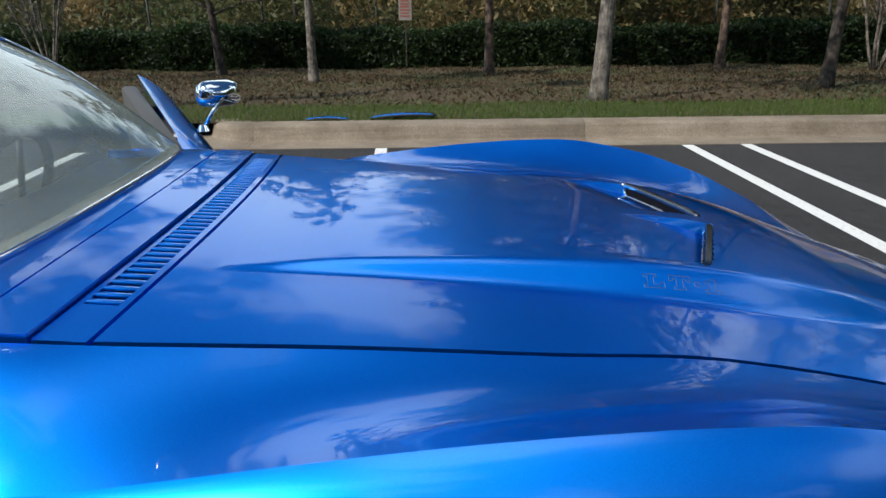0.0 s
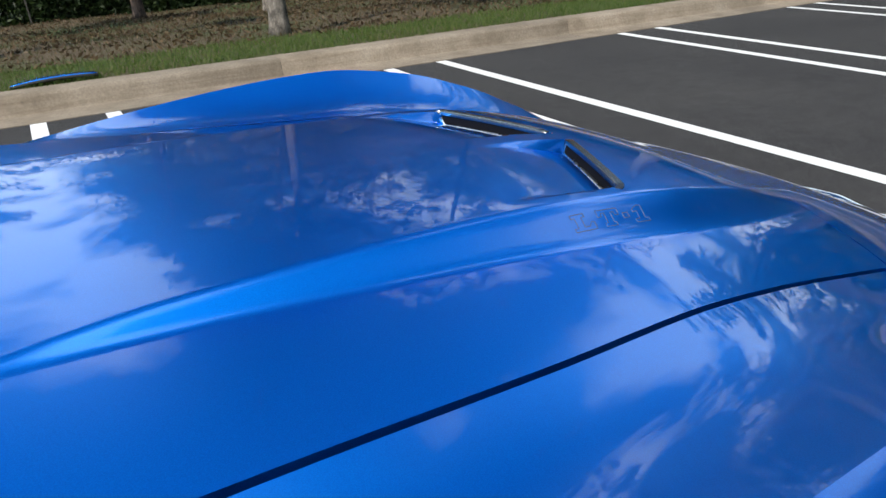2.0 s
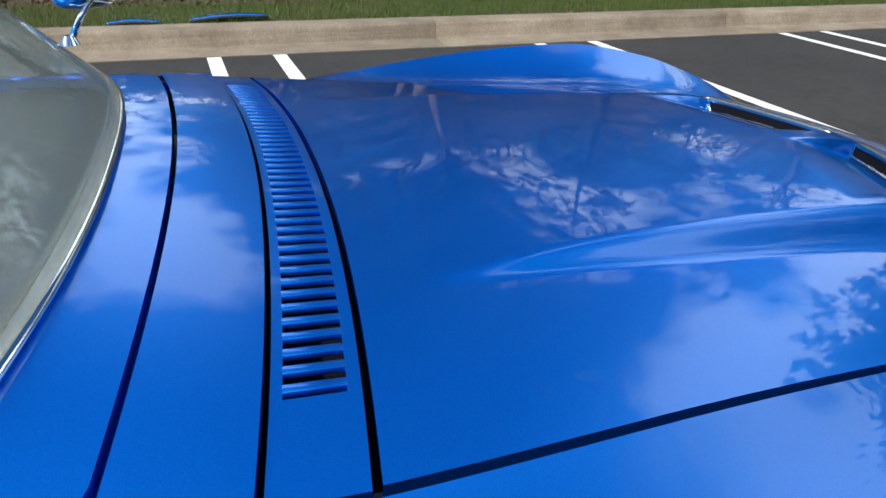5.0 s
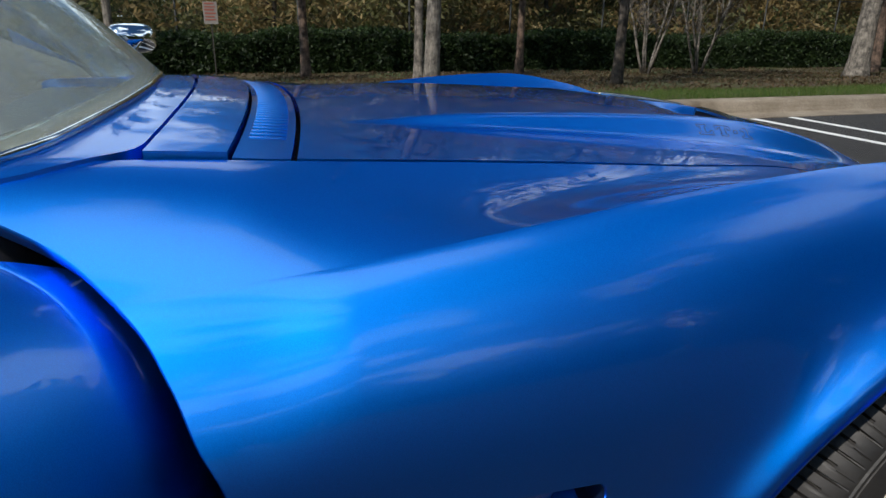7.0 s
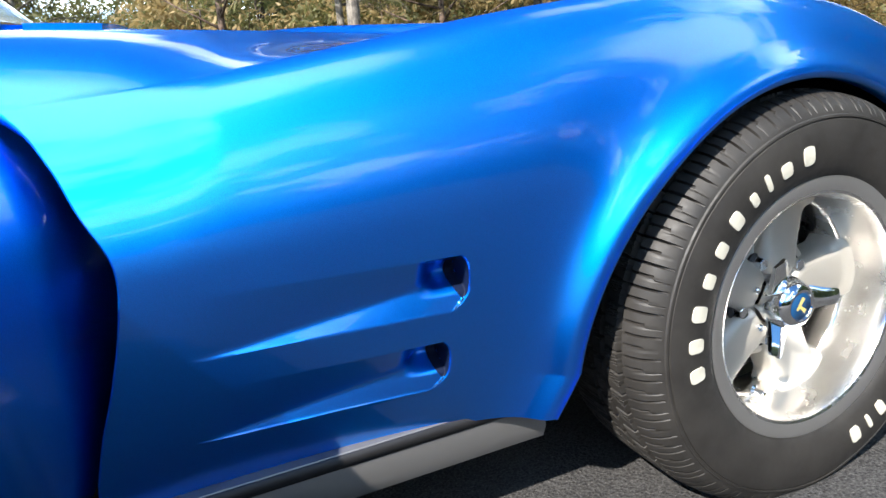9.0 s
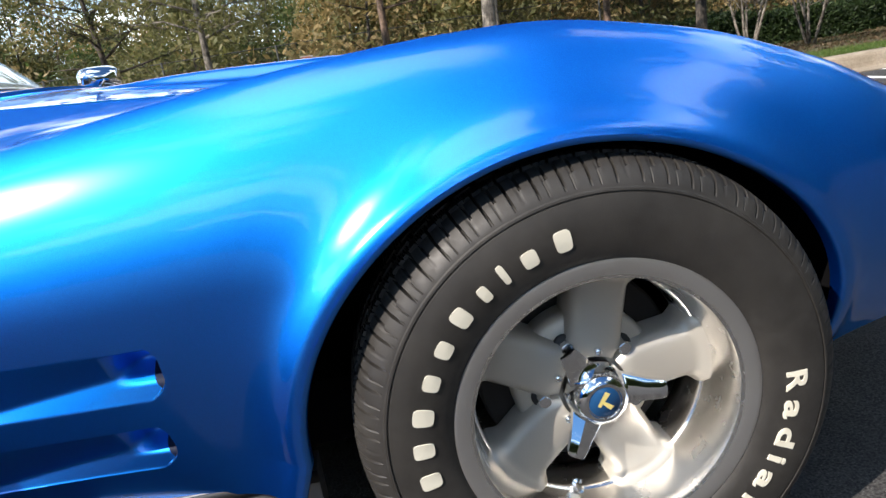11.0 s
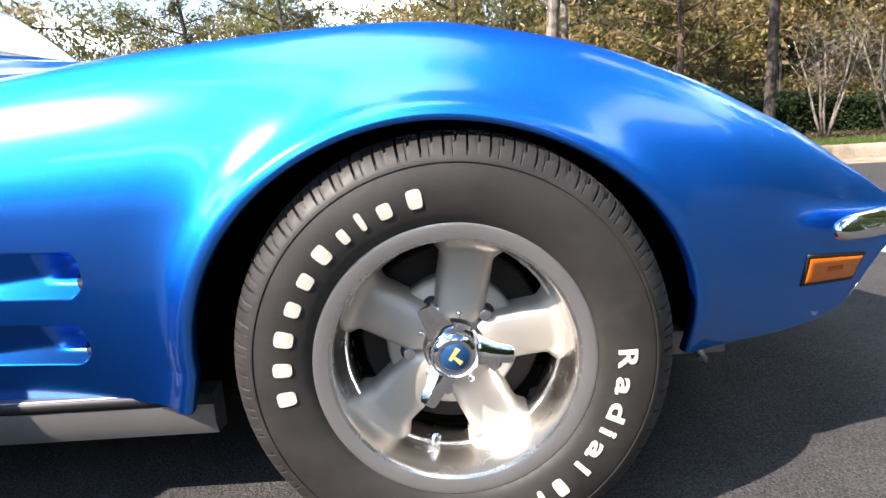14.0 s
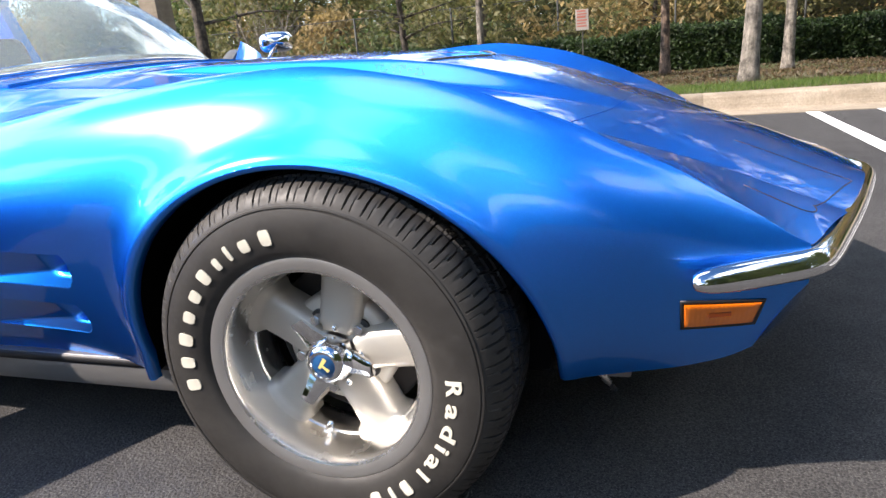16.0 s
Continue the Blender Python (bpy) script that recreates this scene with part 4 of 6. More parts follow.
# ---------------------------------------------------------------- doors
def make_door(side):
    w_rows = np.r_[np.linspace(-1, 0, 12), np.linspace(0, 2, 44)[1:]]
    rows = []
    for k in range(48):
        t = (k / 47) ** 1.6
        ring = []
        for w in w_rows:
            if w <= 0:
                y = 0.712 + w * 0.10
                z = float(top_z(-1.15, y, False))
                e = float(door_edge(min(z, 0.80))) + 0.058 - 0.22 * (0.745 - y)
                x = e + (-2.06 - e) * t
                z = z + 0.133 * t ** 1.2 - 0.008 * max(0.0, 1 - t / 0.25) ** 1.5
                ring.append((x, y - 0.026 * max(0.0, 1 - t / 0.17) ** 2.2, z))
            else:
                y, z = side_point(np.float64(-1.18), np.float64(w))
                e = float(door_edge(float(z))) + 0.058 + 0.03 * max(0.0, w - 1) - 0.22 * max(0.0, 0.745 - float(y))
                x = e + (-2.06 - e) * t
                turn = 0.026 * max(0.0, 1 - t / 0.17) ** 2.2
                ring.append((x, float(y) - turn + 0.015 * math.sin(math.pi * t) * 0.3, float(z) + (0.018 + 0.115 * max(0.0, 1 - w)) * t ** 1.2 - 0.008 * max(0.0, 1 - t / 0.25) ** 1.5 * max(0.0, 1 - w)))
        inner = [(x, max(y - 0.11, 0.60), z) for x, y, z in ring[16::6]][::-1]
        rows.append(ring + inner)
    hinge = Matrix.Translation((-1.022, side * 0.745, 0)) @ Matrix.Rotation(radians(-60 * side), 4, "Z") @ Matrix.Translation((1.05, -side * 0.745, 0))
    out = [[hinge @ Vector((x, side * y, z)) for x, y, z in ring] for ring in rows]
    v, f = sweep(out, None)
    ob = link_mesh("door", v, f if side < 0 else [q[::-1] for q in f], PAINT_BLUE, car, "open blue door", sharp=38)
    # inner trim panel and handle
    bm = box_bm(-2.04, -1.10, 0.540, 0.600, 0.30, 0.795, 0.014)
    for q in bm.verts:
        if q.co.z > 0.6:
            q.co.z += 0.002 + 0.085 * (-1.10 - q.co.x) / 0.94
    bm.transform(hinge @ Matrix.Diagonal((1, side, 1, 1)))
    part("door_trim", bm, TRIM_GREY, ob, "grey vinyl door trim")
    bm = box_bm(-1.75, -1.60, 0.520, 0.545, 0.60, 0.63, 0.006)
    bm.transform(hinge @ Matrix.Diagonal((1, side, 1, 1)))
    part("door_pull", bm, CHROME, ob)
    return ob


near_door, far_door = make_door(-1), make_door(1)
for side in (-1, 1):
    # near-black sheet added behind the fender edge, for the door gap's shade
    bm = box_bm(-0.90, -0.88, 0.30, 0.712, 0.20, 0.66, 0.004)
    bm.transform(Matrix.Diagonal((1, side, 1, 1)))
    part("door_jamb", bm, DARK, car)
    bm = box_bm(-1.06, -0.902, 0.575, 0.60, 0.18, 0.73, 0.004)
    bm.transform(Matrix.Diagonal((1, side, 1, 1)))
    part("kick_panel", bm, VINYL, car)


def make_mirror():
    foot = Vector((-1.237, 1.12 - CAR_Y, 0.770))
    head = Vector((-1.182, 1.178 - CAR_Y, 0.888))
    d = Vector((0.55, -0.83, 0)).normalized()   # the back of the shell
    r = Vector((0.83, 0.55, 0)).normalized()
    up = Vector((0, 0, 1))
    n = 28
    prof = [(1.0, -0.030), (1.02, -0.022), (1.0, -0.010), (0.93, 0.006), (0.80, 0.020), (0.60, 0.032), (0.38, 0.040), (0.16, 0.045), (0.02, 0.047)]
    rings = []
    for f_, dep in prof:
        ring = []
        for k in range(n):
            a = 2 * math.pi * k / n
            c, s = math.cos(a), math.sin(a)
            ring.append(head + r * (0.078 * f_ * math.copysign(abs(c) ** 0.62, c)) + up * (0.047 * f_ * math.copysign(abs(s) ** 0.62, s)) + d * dep)
        rings.append(ring)
    v, f = sweep(rings, None)
    link_mesh("door_mirror", v, f, CHROME, far_door, "chrome rectangular door mirror", sharp=50)
    v, f = tube([foot, foot + (head + d * 0.02 - foot) * 0.5, head + d * 0.04 - up * 0.006], [0.0085, 0.0072, 0.0066], 10)
    link_mesh("mirror_stem", v, f, CHROME, far_door)
    bm = bmesh.new()
    bmesh.ops.create_cone(bm, cap_ends=True, segments=20, radius1=0.024, radius2=0.012, depth=0.022)
    bm.transform(Matrix.Translation(foot + Vector((0, 0, 0.008))))
    part("mirror_base", bm, CHROME, far_door)


make_mirror()


# ---------------------------------------------------------------- front end brightwork and lower panels
def make_bumper():
    half = [(0.594, 0.792, 0.446), (0.62, 0.781, 0.4462), (0.66, 0.760, 0.4463), (0.71, 0.730, 0.446), (0.755, 0.702, 0.445), (0.782, 0.680, 0.444), (0.800, 0.650, 0.443),
            (0.822, 0.60, 0.442), (0.862, 0.49, 0.440), (0.912, 0.35, 0.438), (0.955, 0.22, 0.436), (0.992, 0.10, 0.434), (1.014, 0.03, 0.433)]
    pts = [Vector((x, -y, z)) for x, y, z in half] + [Vector((1.020, 0, 0.4328))] + [Vector((x, y, z)) for x, y, z in half[::-1]]
    rings = []
    sec = [(-0.022, 0.020), (-0.008, 0.0255), (0.001, 0.0235), (0.008, 0.016), (0.0128, 0.008), (0.0156, 0.0), (0.0166, -0.009), (0.0135, -0.019), (0.005, -0.025), (-0.010, -0.026), (-0.022, -0.022)]
    for i, p in enumerate(pts):
        a, b = pts[max(i - 1, 0)], pts[min(i + 1, len(pts) - 1)]
        d = (b - a)
        d.z = 0
        d.normalize()
        nrm = Vector((d.y, -d.x, 0))
        e = min(i, len(pts) - 1 - i)
        k = (0.45, 0.86, 0.97)[e] if e < 3 else 1.0
        rings.append([p + nrm * (u * k) + Vector((0, 0, w * k * (0.92 if e < 6 else 1.0))) for u, w in sec])
    v, f = sweep(rings, None)
    ob = link_mesh("front_bumper", v, f, CHROME, car, "slim polished chrome front bumper", sharp=60)
    bev = ob.modifiers.new("soft", "SUBSURF")
    bev.levels = bev.render_levels = 2


make_bumper()


def make_valance():
    Y = np.linspace(-1, 1, 81)[:, None]
    u = np.linspace(0, 1, 14)[None, :]
    y = Y * (0.684 - 0.020 * u)
    xt = nose_x(y * 0.97) - 0.008
    x = xt - 0.072 * u**1.2
    z = 0.446 - (0.446 - 0.300 + 0.03 * (1 - np.abs(Y) ** 3)) * u
    ob = link_mesh("front_valance", np.stack([x, y, z], -1).reshape(-1, 3), grid_faces(81, 14, flip=True), PAINT_BLUE, car, sharp=40)
    return ob


make_valance()


def make_marker(side):
    """Amber side lamp set flush into the fender behind the bumper."""
    cor = [(0.586, 0.3945), (0.707, 0.383), (0.695, 0.342), (0.588, 0.345)]
    n = 10

    def ring(inset, lift):
        cx = sum(c[0] for c in cor) / 4
        cz = sum(c[1] for c in cor) / 4
        pts = []
        for (x0, z0), (x1, z1) in zip(cor, cor[1:] + cor[:1]):
            for k in range(n):
                x = x0 + (x1 - x0) * k / n
                z = z0 + (z1 - z0) * k / n
                x, z = cx + (x - cx) * (1 - inset / 0.055), cz + (z - cz) * (1 - inset / 0.021)
                pts.append((x, side * (side_y(x, z) + lift), z))
        return pts
    bz = [ring(-0.004, -0.002), ring(-0.004, 0.002), ring(-0.001, 0.0035), ring(0.002, 0.0025)]
    v, f = sweep(bz, None, caps=False)
    lamp = link_mesh("side_marker_lamp", v, f, BLACK_RUBBER, car, "amber side marker lamp with dark gasket")
    lens = [ring(0.0015, 0.001), ring(0.002, 0.005), ring(0.0035, 0.0065), ring(0.008, 0.0075), ring(0.0195, 0.0078)]
    v, f = sweep(lens, None)
    link_mesh("lens", v, f, AMBER, lamp, sharp=50)
    cx, cz = 0.642, 0.3705
    bm = box_bm(cx - 0.018, cx + 0.018, -0.0006, 0.0006, cz - 0.005, cz + 0.005)
    ang = math.atan2(side_y(0.69, cz) - side_y(0.60, cz), 0.09)
    bm.transform(Matrix.Translation((0, side * (side_y(cx, cz) + 0.0078), 0)) @ Matrix.Translation((cx, 0, 0)) @ Matrix.Rotation(side * ang, 4, "Z") @ Matrix.Translation((-cx, 0, 0)))
    part("lens_mark", bm, material("dark_amber", (0.22, 0.04, 0.004), 0.4)[0], lamp)


make_marker(-1)
make_marker(1)


def make_head_lamp_cover(side):
    """Shut line of the pop-up lamp door in the nose."""
    pts = [(0.69 + 0.088 * t, 0.533 + 0.008 * t) for t in np.linspace(0, 1, 9)]
    for a in np.linspace(0, math.pi * 0.62, 11)[1:]:
        pts.append((0.778 + 0.032 * math.sin(a), 0.509 + 0.032 * math.cos(a)))
    pts += [(0.816 + 0.104 * t, 0.487 - 0.217 * t) for t in np.linspace(0, 1, 16)]
    pts += [(0.918 - 0.218 * t, 0.262) for t in np.linspace(0, 1, 12)]
    p3 = [Vector((x, side * y, float(top_z(x, y)) + 0.0004)) for x, y in pts]
    v, f = tube(p3, 0.0010, 6)
    link_mesh("head_lamp_cover_seam", v, f, BLACK_RUBBER, car)


make_head_lamp_cover(-1)
make_head_lamp_cover(1)


def make_rocker(side):
    """Bright sill moulding below the body, with a dark upper groove."""
    xs = np.linspace(-2.1, -0.405, 40)
    prof = [(0.765, 0.228), (0.779, 0.227), (0.782, 0.223), (0.781, 0.2155), (0.774, 0.214), (0.774, 0.2075), (0.782, 0.206), (0.782, 0.172), (0.772, 0.150), (0.73, 0.146), (0.73, 0.228)]
    rings = [[(x, side * (y - 0.044), z - 0.004) for y, z in prof] for x in xs]
    v, f = sweep(rings, None)
    link_mesh("sill_moulding", v, f if side < 0 else [q[::-1] for q in f], SILL_METAL, car, "brushed metal sill moulding", sharp=30)
    rings = [[(x, side * (0.739 + a), 0.2125 + b) for a, b in ((-0.006, -0.010), (0.0008, -0.009), (0.0008, 0.008), (-0.006, 0.010))] for x in xs]
    v, f = sweep(rings, None)
    link_mesh("sill_groove", v, f, BLACK_RUBBER, car)
    # chin bracket ahead of the wheel
    v, f = tube([(0.430, side * 0.640, 0.250), (0.452, side * 0.634, 0.205), (0.476, side * 0.628, 0.168)], [0.011, 0.009, 0.005], 10)
    link_mesh("chin_bracket", v, f, TRIM_METAL, car)
    lo, hi = sorted((side * 0.55, side * 0.632))
    part("brace_plate", box_bm(0.405, 0.505, lo, hi, 0.196, 0.244, 0.006), SILL_METAL, car, "dull grey brace plate")


make_rocker(-1)
make_rocker(1)
bm = box_bm(-3.3, 0.36, -0.60, 0.60, 0.17, 0.30, 0.03)
part("floor_pan", bm, DARK, car)
# unseen box added beneath the nose to keep light off the ground
part("nose_light_block", box_bm(0.365, 0.66, -0.58, 0.58, 0.245, 0.275, 0.01), DARK, car)
# dark boxes widening the floor, added to deepen the shade under the sills
for lo, hi in ((-0.70, -0.605), (0.605, 0.70)):
    part("floor_side_block", box_bm(-2.08, -0.44, lo, hi, 0.152, 0.30, 0.015), DARK, car)


# ---------------------------------------------------------------- wheels
SIDEWALL = [(0.200, -0.104), (0.207, -0.113), (0.214, -0.118), (0.222, -0.1215), (0.240, -0.1258), (0.258, -0.1268), (0.275, -0.1255), (0.2885, -0.1217), (0.2892, -0.1196), (0.2908, -0.1194), (0.2916, -0.1212),
            (0.2945, -0.1205), (0.2960, -0.1180), (0.3000, -0.1165), (0.309, -0.1105), (0.318, -0.101), (0.3255, -0.088), (0.3300, -0.071), (0.3215, -0.0695), (0.3215, -0.0625)]
TREAD = [(0.3322, -0.0605), (0.3326, -0.053), (0.3330, -0.045), (0.3330, -0.036), (0.3225, -0.035), (0.3225, -0.028), (0.3335, -0.027), (0.3335, -0.017), (0.3335, -0.007), (0.3235, -0.006), (0.3235, 0.002), (0.3335, 0.003), (0.3335, 0.030), (0.3325, 0.066), (0.330, 0.082), (0.318, 0.103), (0.290, 0.123), (0.250, 0.126), (0.215, 0.116), (0.195, 0.100)]


def sidewall_y(r):
    return float(np.interp(r, [a for a, _ in SIDEWALL], [b for _, b in SIDEWALL]))


def make_wheel():
    w = new("wheel")
    w.parent = car
    tagged(w, label="five-spoke alloy wheel with raised white tyre markings")
    prof = SIDEWALL + TREAD

    def lug(k, i):
        r, y = prof[i]
        kk, pair = k % 23, (k // 23) % 4
        if r > 0.3035 and y < 0.09:
            if y < -0.0605:
                if kk < 2:
                    return 0.968 if r > 0.311 else 0.985
                if kk in (11, 12) and r > 0.318:
                    return 0.978
                if kk == 15 and r < 0.318 and pair != 1:
                    return 0.988
                if 12 < kk < 16 and 0.310 < r < 0.3195:
                    return 0.994
            else:
                turn = int((y + 0.061) * 130) + (5 if y > -0.03 else 0)
                if (kk + turn) % 23 in (0, 1):
                    return 0.968
                if (kk + 2 * turn) % 23 in (7, 13):
                    return 0.986
        return 1.0
    v, f = revolve(prof, 1380, wave=lug)
    flat = []
    for x, y, z in v:
        if z < -HUB_Z + 0.02:
            q = min(1.0, (-HUB_Z + 0.02 - z) / 0.05)
            y = y * (1 + 0.07 * q)
        flat.append((x, y, max(z, -HUB_Z + 0.001)))
    link_mesh("tyre", flat, f, RUBBER, w, "black tyre with lugged shoulder", sharp=32)
    rim = [(0.1985, 0.10), (0.1985, -0.098), (0.2085, -0.104), (0.2090, -0.110), (0.2065, -0.1140), (0.2020, -0.1150), (0.1850, -0.1105), (0.1805, -0.1085), (0.1788, -0.104),
           (0.1770, -0.090), (0.1750, -0.070), (0.1728, -0.050), (0.1712, -0.040), (0.1695, -0.034), (0.1665, -0.031), (0.1655, -0.028), (0.1655, 0.03)]
    v, f = revolve(rim[6:], 160)
    dish = link_mesh("rim", v, f, ALU_POLISHED, w, "polished deep-dish rim", sharp=28)
    v, f = revolve(rim[:7], 160)
    link_mesh("flange", v, f, ALU_FLANGE, dish, "satin grey rim flange", sharp=28)
    hub = [(0.1385, 0.025), (0.106, 0.025), (0.107, 0.0), (0.105, -0.010), (0.098, -0.016), (0.080, -0.020), (0.060, -0.024), (0.046, -0.034), (0.030, -0.04), (0.0, -0.04)]
    v, f = revolve(hub[1:], 96)
    link_mesh("hub_plate", v, f, ALU_CAST, w, sharp=40)
    # spokes
    nr, na = 24, 13
    for k in range(5):
        mid = radians(79 + 72 * k)
        P = []
        for i in range(nr):
            r = 0.048 + (0.1735 - 0.048) * i / (nr - 1)
            hw = min(0.0425 / r, radians(36)) * (1.0 + 0.34 * smooth01((r - 0.146) / 0.024))
            face = -0.046 + 0.006 * smooth01((r - 0.05) / 0.06) - 0.010 * smooth01((r - 0.155) / 0.018)
            for j in range(na):
                t = -1 + 2 * j / (na - 1)
                if j in (0, na - 1):
                    y = 0.02
                    t2 = t
                elif j in (1, na - 2):
                    y = face + 0.019
                    t2 = math.copysign(1.0, t)
                else:
                    t2 = math.copysign(min(abs(t) * 1.2, 0.985), t)
                    y = face + 0.010 * abs(t2) ** 2.6
                a = mid + hw * t2
                P.append((r * math.cos(a), y, r * math.sin(a)))
        link_mesh("spoke", P, grid_faces(nr, na), ALU_CAST, w, sharp=45)
    # brake disc
    v, f = revolve([(0.0, 0.03), (0.146, 0.03), (0.150, 0.034), (0.150, 0.05), (0.0, 0.05)], 64)
    link_mesh("brake_disc", v, f, ROTOR, w, sharp=40)
    # nuts
    for k in range(5):
        a = radians(43 + 72 * k)
        bm = bmesh.new()
        bmesh.ops.create_cone(bm, cap_ends=True, segments=24, radius1=0.0155, radius2=0.0150, depth=0.004)
        bm.transform(Matrix.Translation((0.070 * math.cos(a), -0.0235, 0.070 * math.sin(a))) @ Matrix.Rotation(radians(90), 4, "X"))
        part("nut_seat", bm, BLACK_RUBBER, w)
        bm = bmesh.new()
        bmesh.ops.create_cone(bm, cap_ends=True, segments=6, radius1=0.0112, radius2=0.0100, depth=0.020)
        bmesh.ops.bevel(bm, geom=bm.edges[:], offset=0.0012, segments=2, affect="EDGES")
        bm.transform(Matrix.Translation((0.070 * math.cos(a), -0.033, 0.070 * math.sin(a))) @ Matrix.Rotation(radians(90), 4, "X"))
        part("lug_nut", bm, CHROME, w)
    # three-eared cap
    cap = [(0.043, -0.030), (0.0435, -0.055), (0.042, -0.066), (0.038, -0.078), (0.033, -0.086), (0.0275, -0.0890), (0.0240, -0.0886), (0.0228, -0.0866), (0.0, -0.0866)]
    v, f = revolve(cap, 72)
    c = link_mesh("centre_cap", v, f, CHROME, w, "chrome three-eared spinner cap", sharp=35)
    v, f = revolve([(0.0222, -0.0860), (0.0215, -0.0872), (0.0, -0.0872)], 48)
    link_mesh("emblem", v, f, EMBLEM_BLUE, w)
    for x0, z0, x1, z1, wd in ((-0.0085, -0.005, 0.005, 0.0135, 0.0040), (-0.0034, 0.001, 0.0093, -0.010, 0.0035)):
        d = Vector((x1 - x0, 0, z1 - z0)).normalized()
        nn = Vector((-d.z, 0, d.x))
        a, b = Vector((x0, -0.0878, z0)), Vector((x1, -0.0878, z1))
        link_mesh("emblem_mark", [a - nn * wd * 0.6, b - nn * wd, b + nn * wd, a + nn * wd * 0.6], [(0, 1, 2, 3)], EMBLEM_GOLD, w, smooth=False)
    for k in range(3):
        a = radians(120 * k - 2)
        bm = bmesh.new()
        rows = []
        for r, hw, yc_, th in ((0.030, 0.026, -0.058, 0.014), (0.048, 0.021, -0.066, 0.013), (0.066, 0.0165, -0.074, 0.011), (0.082, 0.0145, -0.080, 0.009), (0.0885, 0.012, -0.082, 0.006)):
            rows.append([(r, yc_ - th * 0.6, hw * 0.55), (r, yc_ - th * 0.25, hw), (r, yc_ + th * 0.5, hw), (r, yc_ + th * 0.5, -hw * 0.9), (r, yc_ - th * 0.25, -hw * 0.9), (r, yc_ - th * 0.75, -hw * 0.2)])
        vv_, ff_ = sweep(rows, None)
        vv_ = [(x * math.cos(a) - z * math.sin(a), y, x * math.sin(a) + z * math.cos(a)) for x, y, z in vv_]
        link_mesh("spinner_ear", vv_, ff_, CHROME, w, sharp=22)
    # small studs round the cap
    for k in range(5):
        a = radians(79 + 72 * k)
        bm = bmesh.new()
        bmesh.ops.create_uvsphere(bm, u_segments=10, v_segments=8, radius=0.0062)
        bm.transform(Matrix.Translation((0.056 * math.cos(a), -0.047, 0.056 * math.sin(a))))
        part("cap_stud", bm, CHROME, w)
    # valve
    vx, vz = 0.158 * math.cos(radians(257)), 0.158 * math.sin(radians(257))
    v, f = revolve([(0.0, -0.030), (0.0075, -0.030), (0.0075, -0.034), (0.0036, -0.037), (0.0036, -0.043), (0.0045, -0.044), (0.0045, -0.052), (0.003, -0.055), (0.0, -0.055)], 16, (vx, 0, vz))
    link_mesh("valve_stem", v, f, CHROME, w, sharp=35)

    # raised white markings, as plain rounded bars
    def mark(a_mid, width, low):
        n = 24
        r0, r1 = 0.2340, (0.2555 if low else 0.2610)
        hw = max(width * 0.74, 0.0078) / 2 / 0.2475
        loops = [[], []]
        for j in range(n):
            c, q = math.cos(2 * math.pi * j / n), math.sin(2 * math.pi * j / n)
            ex, ez = math.copysign(abs(c) ** 0.5, c), math.copysign(abs(q) ** 0.5, q)
            for loop, k in zip(loops, (1.0, 0.05)):
                loop.append((a_mid + hw * ex * k, (r0 + r1) / 2 + (r1 - r0) / 2 * ez * k))
        rings = []
        for loop, lift in ((loops[0], -0.0002), (loops[0], 0.0016), (loops[1], 0.0016)):
            rings.append([(r * math.cos(a), sidewall_y(r) - lift, r * math.sin(a)) for a, r in loop])
        v, f = sweep(rings, None, caps=False)
        link_mesh("raised_mark", v, f + [tuple(2 * n + j for j in range(n))], WHITE_LETTER, w, sharp=40)

    def letter(ch, a_mid, width):
        cu = bpy.data.curves.new("raised_letter", "FONT")
        cu.body, cu.offset, cu.extrude, cu.resolution_u = ch, 0.022, 0.5, 5
        ob = bpy.data.objects.new("raised_letter", cu)
        me = bpy.data.meshes.new_from_object(ob)
        bpy.data.objects.remove(ob)
        bpy.data.curves.remove(cu)
        x0, x1 = min(q.co.x for q in me.vertices), max(q.co.x for q in me.vertices)
        v = []
        for q in me.vertices:
            r = 0.2345 + 0.0375 * q.co.y
            a = a_mid - ((q.co.x - x0) / (x1 - x0) - 0.5) * width / 0.2475
            v.append((r * math.cos(a), sidewall_y(r) - (0.0016 if q.co.z > 0 else -0.0002), r * math.sin(a)))
        f = [tuple(p.vertices) for p in me.polygons]
        bpy.data.meshes.remove(me)
        link_mesh("raised_letter", v, f, WHITE_LETTER, w, smooth=False)
    first = [(0.028, 0), (0.027, 0), (0.031, 0), (0.029, 1), (0.029, 1), (0.028, 0), (0.018, 1), (0.012, 0), (0.027, 1), (0.028, 0)]
    a = 193.0
    for wd, so in first:
        step = (wd + 0.0165) / 0.2475 * 57.3
        mark(radians(a - step / 2), wd, so)
        a -= step
    a = 4.0
    for ch, wd in zip("Radial", (0.029, 0.027, 0.028, 0.009, 0.028, 0.008)):
        step = (wd + (0.0140 if wd > 0.01 else 0.0165)) / 0.2475 * 57.3
        letter(ch, radians(a - step / 2), wd)
        a -= step
    a -= 3.0
    for wd, so in [(0.024, 0), (0.012, 0), (0.028, 0)]:
        step = (wd + 0.0140) / 0.2475 * 57.3
        mark(radians(a - step / 2), wd, so)
        a -= step
    return w


wheel = make_wheel()
wheel.location = (0, -0.760, HUB_Z)
copy_thing(wheel, pose(0, 0.760, HUB_Z, 0, 0, 180))
copy_thing(wheel, pose(-2.489, -0.760, HUB_Z, 0, 57, 0))
copy_thing(wheel, pose(-2.489, 0.760, HUB_Z, 0, 20, 180))


